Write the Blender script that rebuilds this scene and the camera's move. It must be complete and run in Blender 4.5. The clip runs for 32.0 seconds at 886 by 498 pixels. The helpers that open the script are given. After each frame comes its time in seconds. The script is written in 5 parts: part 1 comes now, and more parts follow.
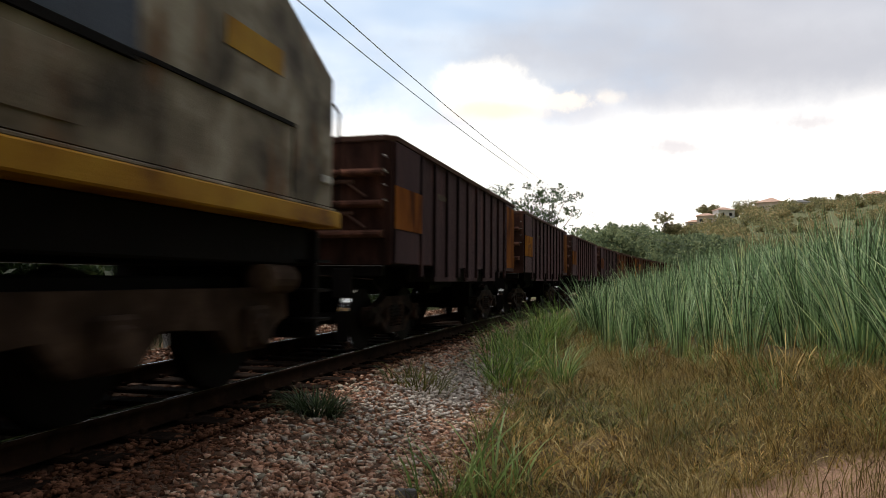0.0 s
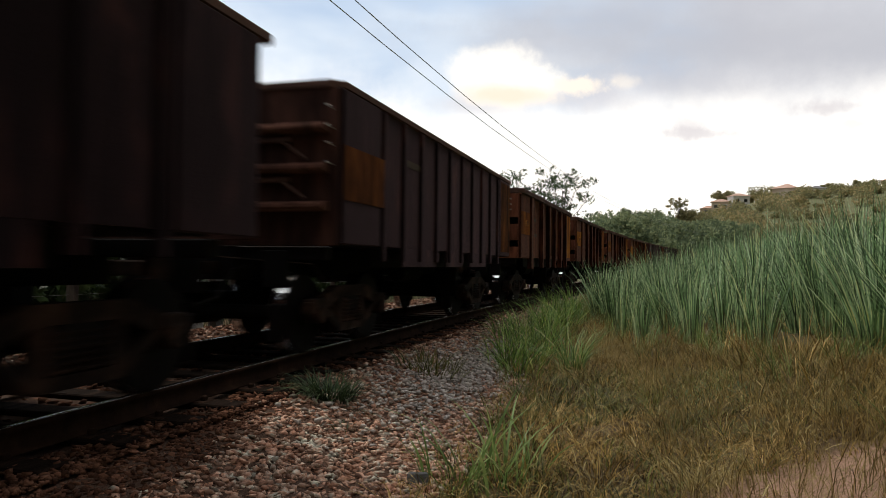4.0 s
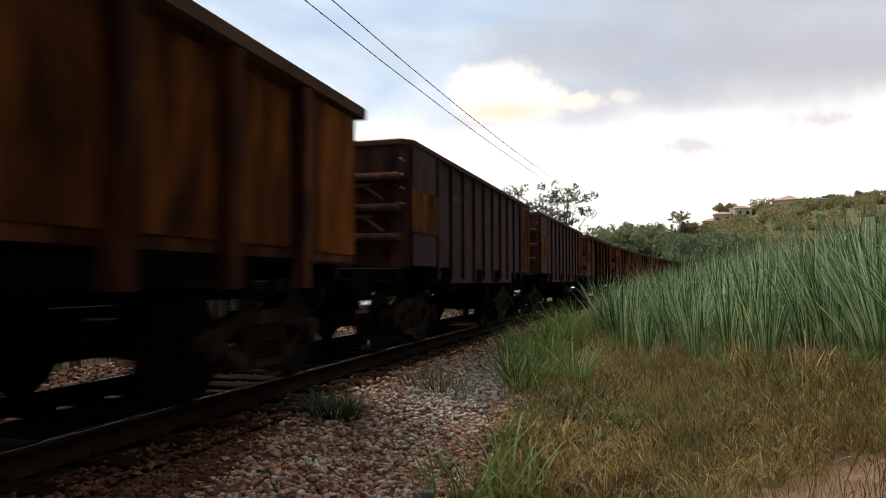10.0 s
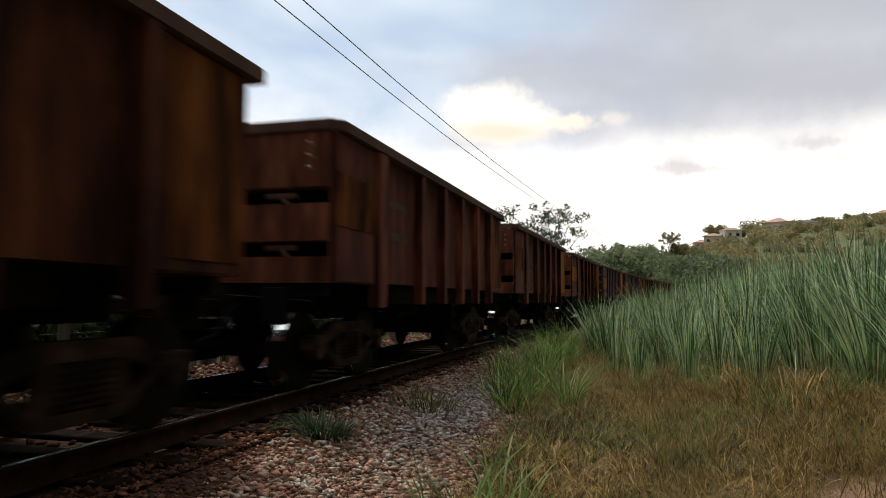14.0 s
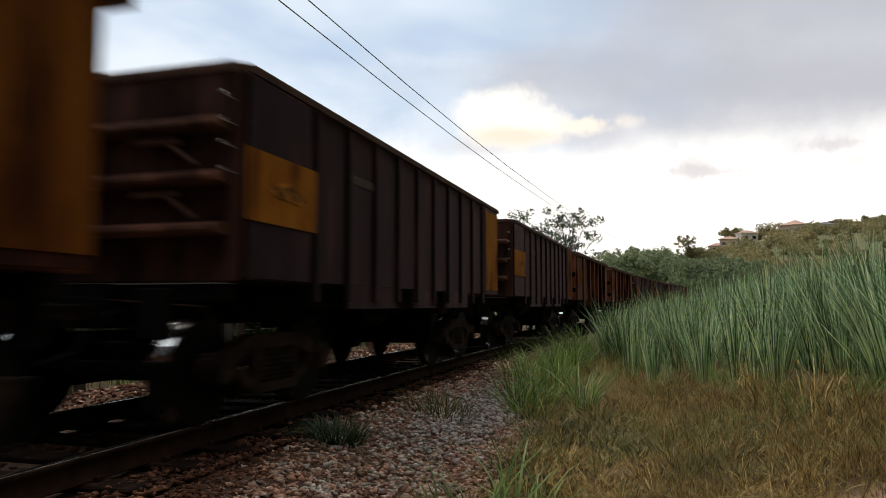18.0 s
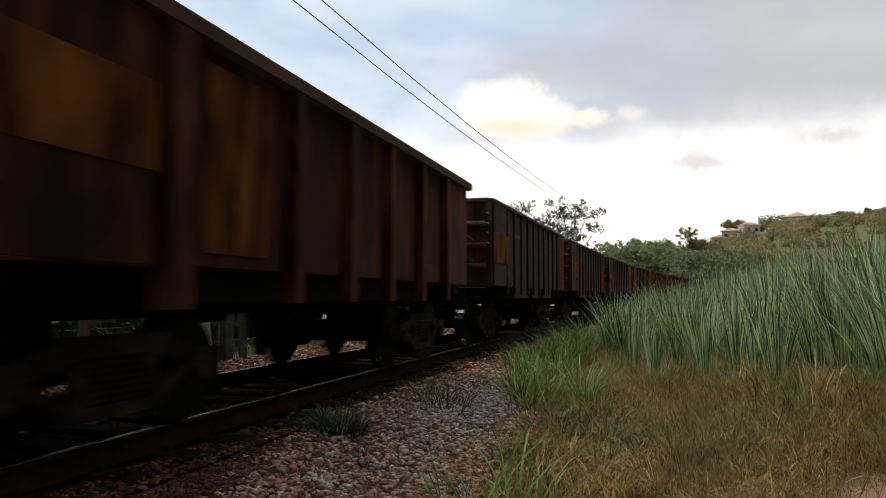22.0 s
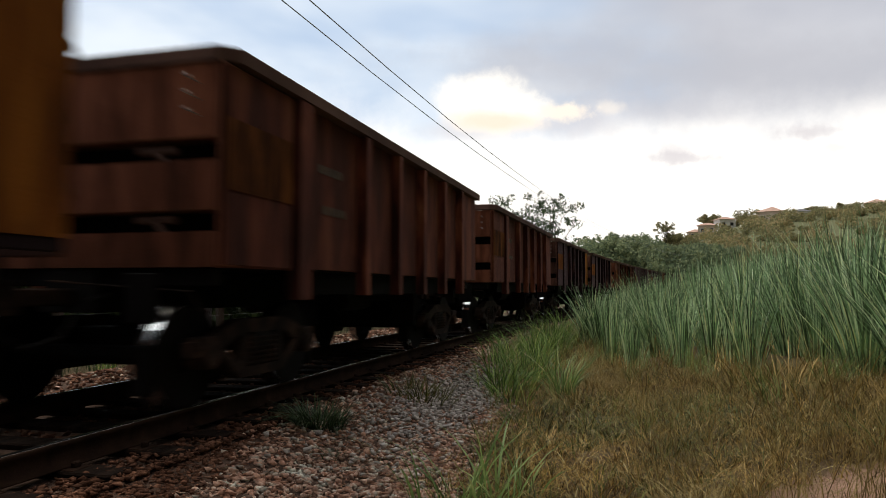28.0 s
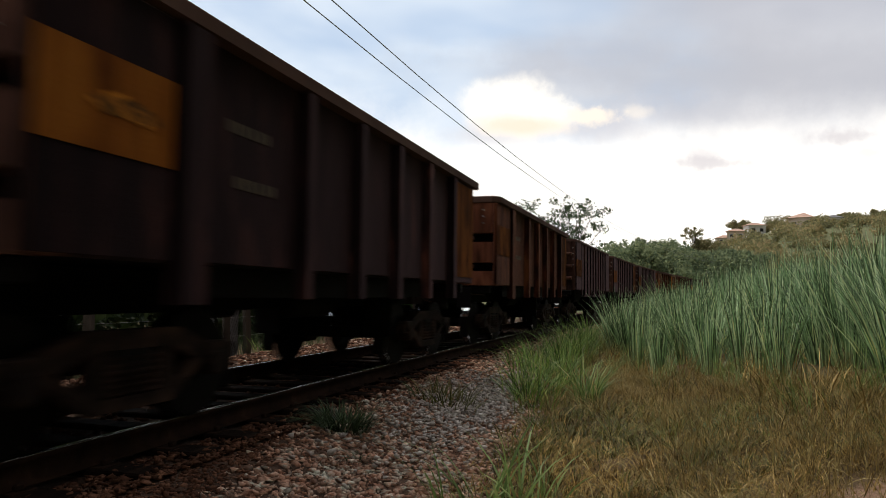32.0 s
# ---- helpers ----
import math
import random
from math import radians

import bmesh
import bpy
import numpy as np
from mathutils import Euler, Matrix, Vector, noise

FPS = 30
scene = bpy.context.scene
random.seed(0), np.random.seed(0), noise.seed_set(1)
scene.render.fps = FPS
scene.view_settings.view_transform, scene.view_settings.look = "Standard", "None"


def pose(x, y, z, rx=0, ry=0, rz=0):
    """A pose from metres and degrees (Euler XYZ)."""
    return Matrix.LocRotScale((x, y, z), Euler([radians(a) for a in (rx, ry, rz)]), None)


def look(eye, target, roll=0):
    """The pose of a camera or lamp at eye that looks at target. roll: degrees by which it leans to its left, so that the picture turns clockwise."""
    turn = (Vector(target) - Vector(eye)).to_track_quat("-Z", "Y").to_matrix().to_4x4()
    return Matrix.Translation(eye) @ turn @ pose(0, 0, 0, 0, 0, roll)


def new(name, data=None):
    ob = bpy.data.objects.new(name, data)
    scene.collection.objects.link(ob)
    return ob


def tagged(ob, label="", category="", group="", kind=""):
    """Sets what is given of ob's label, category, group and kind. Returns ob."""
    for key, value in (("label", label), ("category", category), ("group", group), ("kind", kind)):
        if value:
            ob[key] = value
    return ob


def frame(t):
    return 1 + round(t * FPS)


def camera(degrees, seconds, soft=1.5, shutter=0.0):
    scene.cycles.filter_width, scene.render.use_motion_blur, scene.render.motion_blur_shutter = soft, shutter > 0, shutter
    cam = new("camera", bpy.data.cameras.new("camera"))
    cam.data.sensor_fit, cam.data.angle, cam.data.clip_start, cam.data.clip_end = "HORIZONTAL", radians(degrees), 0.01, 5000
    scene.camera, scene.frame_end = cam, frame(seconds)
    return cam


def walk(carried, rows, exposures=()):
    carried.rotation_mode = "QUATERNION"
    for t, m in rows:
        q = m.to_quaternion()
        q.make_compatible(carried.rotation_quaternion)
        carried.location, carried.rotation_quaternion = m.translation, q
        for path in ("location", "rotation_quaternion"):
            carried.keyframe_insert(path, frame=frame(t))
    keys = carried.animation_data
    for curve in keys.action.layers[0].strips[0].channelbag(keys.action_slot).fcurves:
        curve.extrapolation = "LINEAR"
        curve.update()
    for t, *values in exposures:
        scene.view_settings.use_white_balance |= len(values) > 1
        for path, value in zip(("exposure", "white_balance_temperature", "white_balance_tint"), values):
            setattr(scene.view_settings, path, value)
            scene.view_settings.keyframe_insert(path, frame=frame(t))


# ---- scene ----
import itertools

# camera: held in the hand at one spot beside the track, turning a little
cam = camera(64.0, 32.0, soft=0.55, shutter=0.6)
EYE = (0.0, 0.0, 0.982)
TURNS = [
    (0, -1.17, 2.42, -0.42), (0.5, -1.04, 2.73, -0.27), (1, -1.46, 2.42, -0.36), (1.5, -1.31, 2.19, -0.51),
    (2, -1.19, 1.82, -0.22), (2.5, -0.32, 2.00, 0.19), (3, -0.68, 1.88, -0.10), (3.5, -0.55, 1.37, -0.50),
    (5.5, 0.66, 1.14, -0.21), (6, 0.00, 1.39, -0.31), (6.5, 0.07, 1.81, -0.29), (7, -0.29, 1.96, -0.30),
    (7.5, -0.32, 1.83, -0.49), (8, -0.21, 1.71, -0.41), (8.5, 0.38, 1.52, 0.04), (9, 0.16, 1.58, 0.01),
    (9.5, -0.09, 1.68, -0.20), (10, 0.06, 2.56, 0.14), (10.5, -0.07, 3.86, -0.10), (11, -0.35, 4.32, -0.12),
    (11.5, -0.42, 4.37, -0.11), (12, -0.28, 4.09, 0.06), (12.5, -0.39, 4.13, -0.19), (13, -0.57, 4.06, -0.23),
    (13.5, -0.88, 4.22, -0.38), (14, -0.64, 4.13, -0.25), (14.5, -1.14, 4.03, -0.48), (16.5, -0.41, 3.96, 0.18),
    (17, 0.18, 4.28, 0.11), (17.5, 0.12, 4.57, -0.18), (18, 0.50, 4.51, -0.01), (18.5, 0.75, 4.37, -0.15),
    (19, 0.64, 4.12, -0.20), (19.5, 0.36, 4.24, -0.13), (20, 0.30, 3.77, -0.10), (20.5, 0.59, 3.88, 0.03),
    (21, 0.33, 3.99, 0.02), (21.5, 0.37, 4.01, -0.11), (22, 0.63, 3.80, -0.15), (22.5, 0.46, 4.00, -0.03),
    (23, 0.18, 3.95, -0.38), (23.5, 0.05, 3.61, -0.78), (24, -0.17, 3.27, -0.71), (24.5, -0.09, 3.24, -0.54),
    (25, -0.80, 3.19, -0.43), (25.5, -1.45, 3.05, -0.43), (26, -1.29, 3.12, -0.17), (26.5, -1.74, 3.28, -0.10),
    (28.5, -0.26, 3.32, -0.24), (29, 0.50, 3.35, -0.43), (29.5, 0.29, 3.49, -0.59), (30, 0.77, 3.28, -0.65),
    (30.5, 0.67, 3.61, -0.51), (31, 0.34, 3.56, -0.47), (31.5, 0.64, 3.61, -0.65), (32, 0.95, 3.63, -0.66),
]
walk(cam, [(t, pose(*EYE, 90 + pitch, roll, yaw)) for t, yaw, pitch, roll in TURNS],
     [(0, 0.14), (0.6, 0.05), (1.2, -0.02), (5, 0.03), (6, 0.08), (8, 0.08), (10, 0.04), (13, -0.02), (32, 0.0)])

# ---- light ----
SUN_DIR = Vector((-0.36, 0.34, 0.87)).normalized()
sun = new("sun", bpy.data.lights.new("sun", "SUN"))
sun.data.energy, sun.data.angle, sun.data.color = 1.9, radians(22), (1.0, 0.90, 0.76)
sun.matrix_world = look((0, 0, 60), Vector((0, 0, 60)) - SUN_DIR)


class Nodes:
    """Short hand for node trees."""

    def __init__(self, tree):
        self.tree = tree
        tree.nodes.clear()

    def add(self, kind, **settings):
        node = self.tree.nodes.new(kind)
        for key, value in settings.items():
            if key == "op":
                node.operation = value
            elif key == "blend":
                node.blend_type = value
        return node

    def put(self, socket, value):
        if isinstance(value, bpy.types.NodeSocket):
            self.tree.links.new(value, socket)
        elif value is not None:
            socket.default_value = value

    def math(self, op, a, b=0.0, c=0.0, clamp=False):
        node = self.add("ShaderNodeMath", op=op)
        node.use_clamp = clamp
        for socket, value in zip(node.inputs, (a, b, c)):
            self.put(socket, value)
        return node.outputs[0]

    def vec(self, op, a, b=None):
        node = self.add("ShaderNodeVectorMath", op=op)
        self.put(node.inputs[0], a)
        self.put(node.inputs[1], b)
        return node.outputs[0]

    def mix(self, fac, a, b, blend="MIX"):
        node = self.tree.nodes.new("ShaderNodeMix")
        node.data_type, node.blend_type = "RGBA", blend
        self.put(node.inputs[0], fac)
        self.put(node.inputs[6], a if isinstance(a, bpy.types.NodeSocket) else (*a[:3], 1))
        self.put(node.inputs[7], b if isinstance(b, bpy.types.NodeSocket) else (*b[:3], 1))
        return node.outputs[2]

    def noise(self, vector, scale, detail=5.0, rough=0.55, warp=0.0):
        node = self.tree.nodes.new("ShaderNodeTexNoise")
        self.put(node.inputs["Vector"], vector)
        node.inputs["Scale"].default_value, node.inputs["Detail"].default_value = scale, detail
        node.inputs["Roughness"].default_value, node.inputs["Distortion"].default_value = rough, warp
        return node.outputs[0]

    def ramp(self, fac, stops, smooth=False):
        node = self.tree.nodes.new("ShaderNodeValToRGB")
        if smooth:
            node.color_ramp.interpolation = "EASE"
        marks = node.color_ramp.elements
        while len(marks) < len(stops):
            marks.new(0.5)
        for mark, (at, colour) in zip(marks, stops):
            mark.position = at
            mark.color = (*colour, 1) if len(colour) == 3 else colour
        self.put(node.inputs[0], fac)
        return node.outputs[0]

    def step(self, value, low, high):
        node = self.tree.nodes.new("ShaderNodeMapRange")
        node.interpolation_type = "SMOOTHSTEP"
        self.put(node.inputs[0], value)
        node.inputs[1].default_value, node.inputs[2].default_value = low, high
        return node.outputs[0]


def make_sky():
    """Late-day sky: pale haze over the horizon, broken cloud above it, clear blue between."""
    world = bpy.data.worlds.new("evening_sky")
    world.use_nodes = True
    scene.world = world
    n = Nodes(world.node_tree)
    way = n.add("ShaderNodeTexCoord").outputs["Generated"]
    split = n.add("ShaderNodeSeparateXYZ")
    n.put(split.inputs[0], way)
    x, y, z = split.outputs
    clear = n.tree.nodes.new("ShaderNodeTexSky")
    clear.sky_type, clear.sun_disc = "NISHITA", False
    clear.sun_elevation = math.asin(SUN_DIR.z)
    clear.sun_rotation = math.atan2(SUN_DIR.x, SUN_DIR.y)
    blue = n.mix(1.0, clear.outputs[0], (0.075, 0.08, 0.085), "MULTIPLY")
    # cloud layers lie on a flat ceiling, so that they draw together towards the horizon
    high = n.math("ADD", n.math("MAXIMUM", z, 0.0), 0.10)
    flat = n.add("ShaderNodeCombineXYZ")
    n.put(flat.inputs[0], n.math("DIVIDE", x, high))
    n.put(flat.inputs[1], n.math("DIVIDE", y, high))
    layer = n.noise(flat.outputs[0], 0.55, 4, 0.50, 0.2)
    fine = n.noise(flat.outputs[0], 1.1, 4, 0.48, 0.2)
    open_sky = n.mix(n.step(fine, 0.34, 0.68), n.mix(0.7, blue, (0.66, 0.82, 1.06)), (0.88, 0.97, 1.08))
    cover = n.math("ADD", n.math("ADD", layer, n.math("MULTIPLY", fine, 0.30)), n.math("MULTIPLY", x, 0.80))
    grey = n.ramp(fine, [(0.30, (0.50, 0.525, 0.61)), (0.5, (0.57, 0.595, 0.68)), (0.72, (0.72, 0.74, 0.81))])
    sky = n.mix(n.step(cover, 0.66, 0.98), open_sky, grey)
    # haze over the horizon
    rag = n.math("SUBTRACT", n.noise(way, 7.0, 7, 0.62), 0.5)
    wave = n.math("ADD", z, n.math("MULTIPLY", rag, 0.16))
    sky = n.mix(n.step(wave, 0.285, 0.165), sky, (1.22, 1.20, 1.18))
    # heaped clouds ahead
    ahead = n.math("MAXIMUM", y, 0.05)
    px, pz = n.math("DIVIDE", x, ahead), n.math("DIVIDE", z, ahead)
    puff = n.math("ADD", n.math("SUBTRACT", n.noise(way, 12.0, 8, 0.65), 0.5), n.math("MULTIPLY", rag, 0.8))

    small = n.math("ADD", n.math("SUBTRACT", n.noise(way, 34.0, 6, 0.62), 0.5), n.math("MULTIPLY", n.math("SUBTRACT", n.noise(way, 15.0, 3, 0.5), 0.5), 0.8))

    def heap(cx, cz, rx, rz, torn, soft, puff=puff):
        dx = n.math("DIVIDE", n.math("SUBTRACT", px, cx), rx)
        dz = n.math("DIVIDE", n.math("SUBTRACT", pz, cz), rz)
        far = n.math("SQRT", n.math("ADD", n.math("MULTIPLY", dx, dx), n.math("MULTIPLY", dz, dz)))
        return n.math("MULTIPLY", n.step(n.math("ADD", far, n.math("MULTIPLY", puff, torn)), 1.0 + soft, 1.0 - soft), n.step(y, 0.0, 0.2))

    sky = n.mix(n.math("MULTIPLY", heap(0.50, 0.318, 0.36, 0.050, 2.0, 0.8), 0.65), sky, (0.55, 0.565, 0.635))
    sky = n.mix(n.math("MULTIPLY", heap(0.36, 0.262, 0.15, 0.020, 2.0, 0.8), 0.55), sky, (0.62, 0.63, 0.70))
    sky = n.mix(n.math("MULTIPLY", heap(0.000, 0.262, 0.035, 0.050, 1.4, 0.8), 0.7), sky, (0.74, 0.86, 1.03))
    sky = n.mix(n.math("MULTIPLY", heap(0.055, 0.226, 0.06, 0.012, 1.8, 0.8), 0.6), sky, (0.74, 0.73, 0.79))
    sky = n.mix(n.math("MULTIPLY", heap(0.215, 0.240, 0.075, 0.018, 2.2, 0.8), 0.65), sky, (0.70, 0.70, 0.77))
    sky = n.mix(heap(0.096, 0.266, 0.064, 0.040, 1.7, 0.45), sky, (1.18, 1.15, 1.10))
    sky = n.mix(n.math("MULTIPLY", heap(0.128, 0.262, 0.046, 0.030, 2.0, 0.45), 0.9), sky, (1.18, 1.15, 1.10))
    sky = n.mix(n.math("MULTIPLY", heap(0.100, 0.241, 0.055, 0.013, 1.8, 0.7), 0.9), sky, (1.07, 0.90, 0.75))
    sky = n.mix(n.math("MULTIPLY", heap(0.196, 0.257, 0.030, 0.012, 3.2, 0.6, small), 0.85), sky, (1.16, 1.05, 0.92))
    sky = n.mix(n.math("MULTIPLY", heap(0.256, 0.262, 0.018, 0.007, 3.0, 0.95, small), 0.45), sky, (1.16, 1.06, 0.94))
    sky = n.mix(n.math("MULTIPLY", heap(0.364, 0.190, 0.052, 0.009, 2.2, 0.6, small), 0.75), sky, (0.76, 0.73, 0.77))
    sky = n.mix(n.math("MULTIPLY", heap(0.354, 0.201, 0.022, 0.013, 2.4, 0.7, small), 0.55), sky, (0.78, 0.75, 0.79))
    sky = n.mix(n.math("MULTIPLY", heap(0.540, 0.230, 0.034, 0.011, 3.0, 0.7, small), 0.7), sky, (0.74, 0.71, 0.75))
    sky = n.mix(n.math("MULTIPLY", heap(0.590, 0.206, 0.026, 0.008, 3.0, 0.7, small), 0.5), sky, (0.92, 0.83, 0.84))
    # unseen sky shaped for the light: bright overhead, dull behind, dimmed on the right
    over = n.math("ADD", 1.0, n.math("MULTIPLY", n.step(z, 0.45, 0.85), 0.75))
    right = n.math("SUBTRACT", x, n.math("MULTIPLY", y, 0.25))
    right_dim = n.math("SUBTRACT", 1.0, n.math("MULTIPLY", n.step(right, 0.35, 0.75), 0.92))
    behind = n.math("SUBTRACT", 1.0, n.math("MULTIPLY", n.step(y, 0.1, -0.6), 0.60))
    back = n.math("MULTIPLY", right_dim, behind)
    bright = n.math("MULTIPLY", over, back)
    # unseen sky overhead and behind is tinted to warm the light
    warm = n.mix(n.math("MAXIMUM", n.step(z, 0.45, 0.75), n.step(y, 0.15, -0.4)), (1.02, 1.0, 0.965), (1.12, 1.0, 0.84))
    tone = n.add("ShaderNodeCombineXYZ")
    for i in range(3):
        n.put(tone.inputs[i], bright)
    sky = n.mix(1.0, sky, warm, "MULTIPLY")
    sky = n.mix(1.0, sky, tone.outputs[0], "MULTIPLY")
    ground = n.step(z, -0.04, 0.0)
    sky = n.mix(ground, (0.06, 0.06, 0.05), sky)
    shade = n.add("ShaderNodeBackground")
    n.put(shade.inputs[0], sky)
    shade.inputs[1].default_value = 1.0
    n.put(n.add("ShaderNodeOutputWorld").inputs[0], shade.outputs[0])


make_sky()


# ---- materials ----
def material(name, stops, scale=3.0, stretch=(1, 1, 1), rough=0.85, metal=0.0, bump=0.25, fine=45.0, grain=0.25, vary=0.0, island=0.0,
             stain=None, gloss=0.5, through_light=0.0, warp=0.3, dust=None):
    """A worn surface: large stains by stops, fine grain, relief, and a chance tone for each object or each loose piece."""
    m = bpy.data.materials.new(name)
    m.use_nodes = True
    n = Nodes(m.node_tree)
    at = n.add("ShaderNodeTexCoord").outputs["Object"]
    info = n.add("ShaderNodeObjectInfo").outputs["Random"]
    where = n.vec("ADD", n.vec("MULTIPLY", at, stretch), n.vec("MULTIPLY", info, (37.0, 11.0, 23.0))) if vary else n.vec("MULTIPLY", at, stretch)
    big = n.noise(where, scale, 7, 0.6, warp)
    colour = n.ramp(big, stops)
    if stain:
        spot = n.noise(n.vec("MULTIPLY", where, (1, 1, 0.35)), scale * 2.3, 5, 0.65)
        colour = n.mix(n.step(spot, stain[1], stain[1] + 0.16), colour, stain[0])
    small = n.noise(at, fine, 4, 0.6)
    colour = n.mix(grain, colour, n.ramp(small, [(0.25, (0.25, 0.25, 0.25)), (0.75, (1.0, 1.0, 1.0))]), "MULTIPLY")
    if vary:
        colour = n.mix(1.0, colour, n.ramp(info, [(0.0, (1 - vary,) * 3), (1.0, (1, 1, 1))]), "MULTIPLY")
    if island:
        loose = n.add("ShaderNodeNewGeometry").outputs["Random Per Island"]
        colour = n.mix(1.0, colour, n.ramp(loose, [(0.0, (1 - island,) * 3), (0.5, (1 - island * 0.4,) * 3), (1.0, (1, 1, 1))]), "MULTIPLY")
    shader = n.add("ShaderNodeBsdfPrincipled")
    n.put(shader.inputs["Base Color"], colour)
    shader.inputs["Metallic"].default_value = metal
    shader.inputs["Specular IOR Level"].default_value = gloss
    if dust:
        shader.inputs["Sheen Weight"].default_value, shader.inputs["Sheen Roughness"].default_value = dust[3], 0.45
        shader.inputs["Sheen Tint"].default_value = (*dust[:3], 1)
    n.put(shader.inputs["Roughness"], n.math("ADD", rough - 0.08, n.math("MULTIPLY", small, 0.16), clamp=True))
    if bump:
        relief = n.add("ShaderNodeBump")
        relief.inputs["Strength"].default_value, relief.inputs["Distance"].default_value = bump, 0.02
        n.put(relief.inputs["Height"], n.math("ADD", small, n.math("MULTIPLY", big, 1.5)))
        n.put(shader.inputs["Normal"], relief.outputs[0])
    out = shader.outputs[0]
    if through_light:
        thin = n.add("ShaderNodeBsdfTranslucent")
        n.put(thin.inputs[0], colour)
        both = n.add("ShaderNodeMixShader")
        both.inputs[0].default_value = through_light
        n.put(both.inputs[1], out)
        n.put(both.inputs[2], thin.outputs[0])
        out = both.outputs[0]
    n.put(n.add("ShaderNodeOutputMaterial").inputs[0], out)
    return m


def leaf_material(name, stops, through_light=0.2, rough=0.6, patch_scale=0.9, patch=0.55, gloss=0.35, tufts=0.0, tuft_scale=4.5):
    """Blades and leaves: each loose piece takes its tone from stops, and patches of ground lean to one end of them."""
    m = bpy.data.materials.new(name)
    m.use_nodes = True
    n = Nodes(m.node_tree)
    loose = n.add("ShaderNodeNewGeometry").outputs["Random Per Island"]
    at = n.add("ShaderNodeTexCoord").outputs["Object"]
    area = n.math("MULTIPLY", n.math("SUBTRACT", n.noise(at, patch_scale, 4, 0.6), 0.5), patch * 2)
    fac = n.math("ADD", n.math("ADD", n.math("MULTIPLY", loose, 0.9), area), 0.05, clamp=True)
    colour = n.ramp(fac, stops)
    # dark pockets among tufts: their shade is put into the blade colour
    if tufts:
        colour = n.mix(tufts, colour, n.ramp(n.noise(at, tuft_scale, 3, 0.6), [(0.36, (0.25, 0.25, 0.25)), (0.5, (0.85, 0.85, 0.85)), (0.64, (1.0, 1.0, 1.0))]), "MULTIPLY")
    colour = n.mix(0.35, colour, n.ramp(n.noise(at, 45, 3), [(0.3, (0.3, 0.3, 0.3)), (0.7, (1, 1, 1))]), "MULTIPLY")
    shader = n.add("ShaderNodeBsdfPrincipled")
    n.put(shader.inputs["Base Color"], colour)
    shader.inputs["Roughness"].default_value = rough
    shader.inputs["Specular IOR Level"].default_value = gloss
    thin = n.add("ShaderNodeBsdfTranslucent")
    n.put(thin.inputs[0], colour)
    both = n.add("ShaderNodeMixShader")
    both.inputs[0].default_value = through_light
    n.put(both.inputs[1], shader.outputs[0])
    n.put(both.inputs[2], thin.outputs[0])
    n.put(n.add("ShaderNodeOutputMaterial").inputs[0], both.outputs[0])
    return m


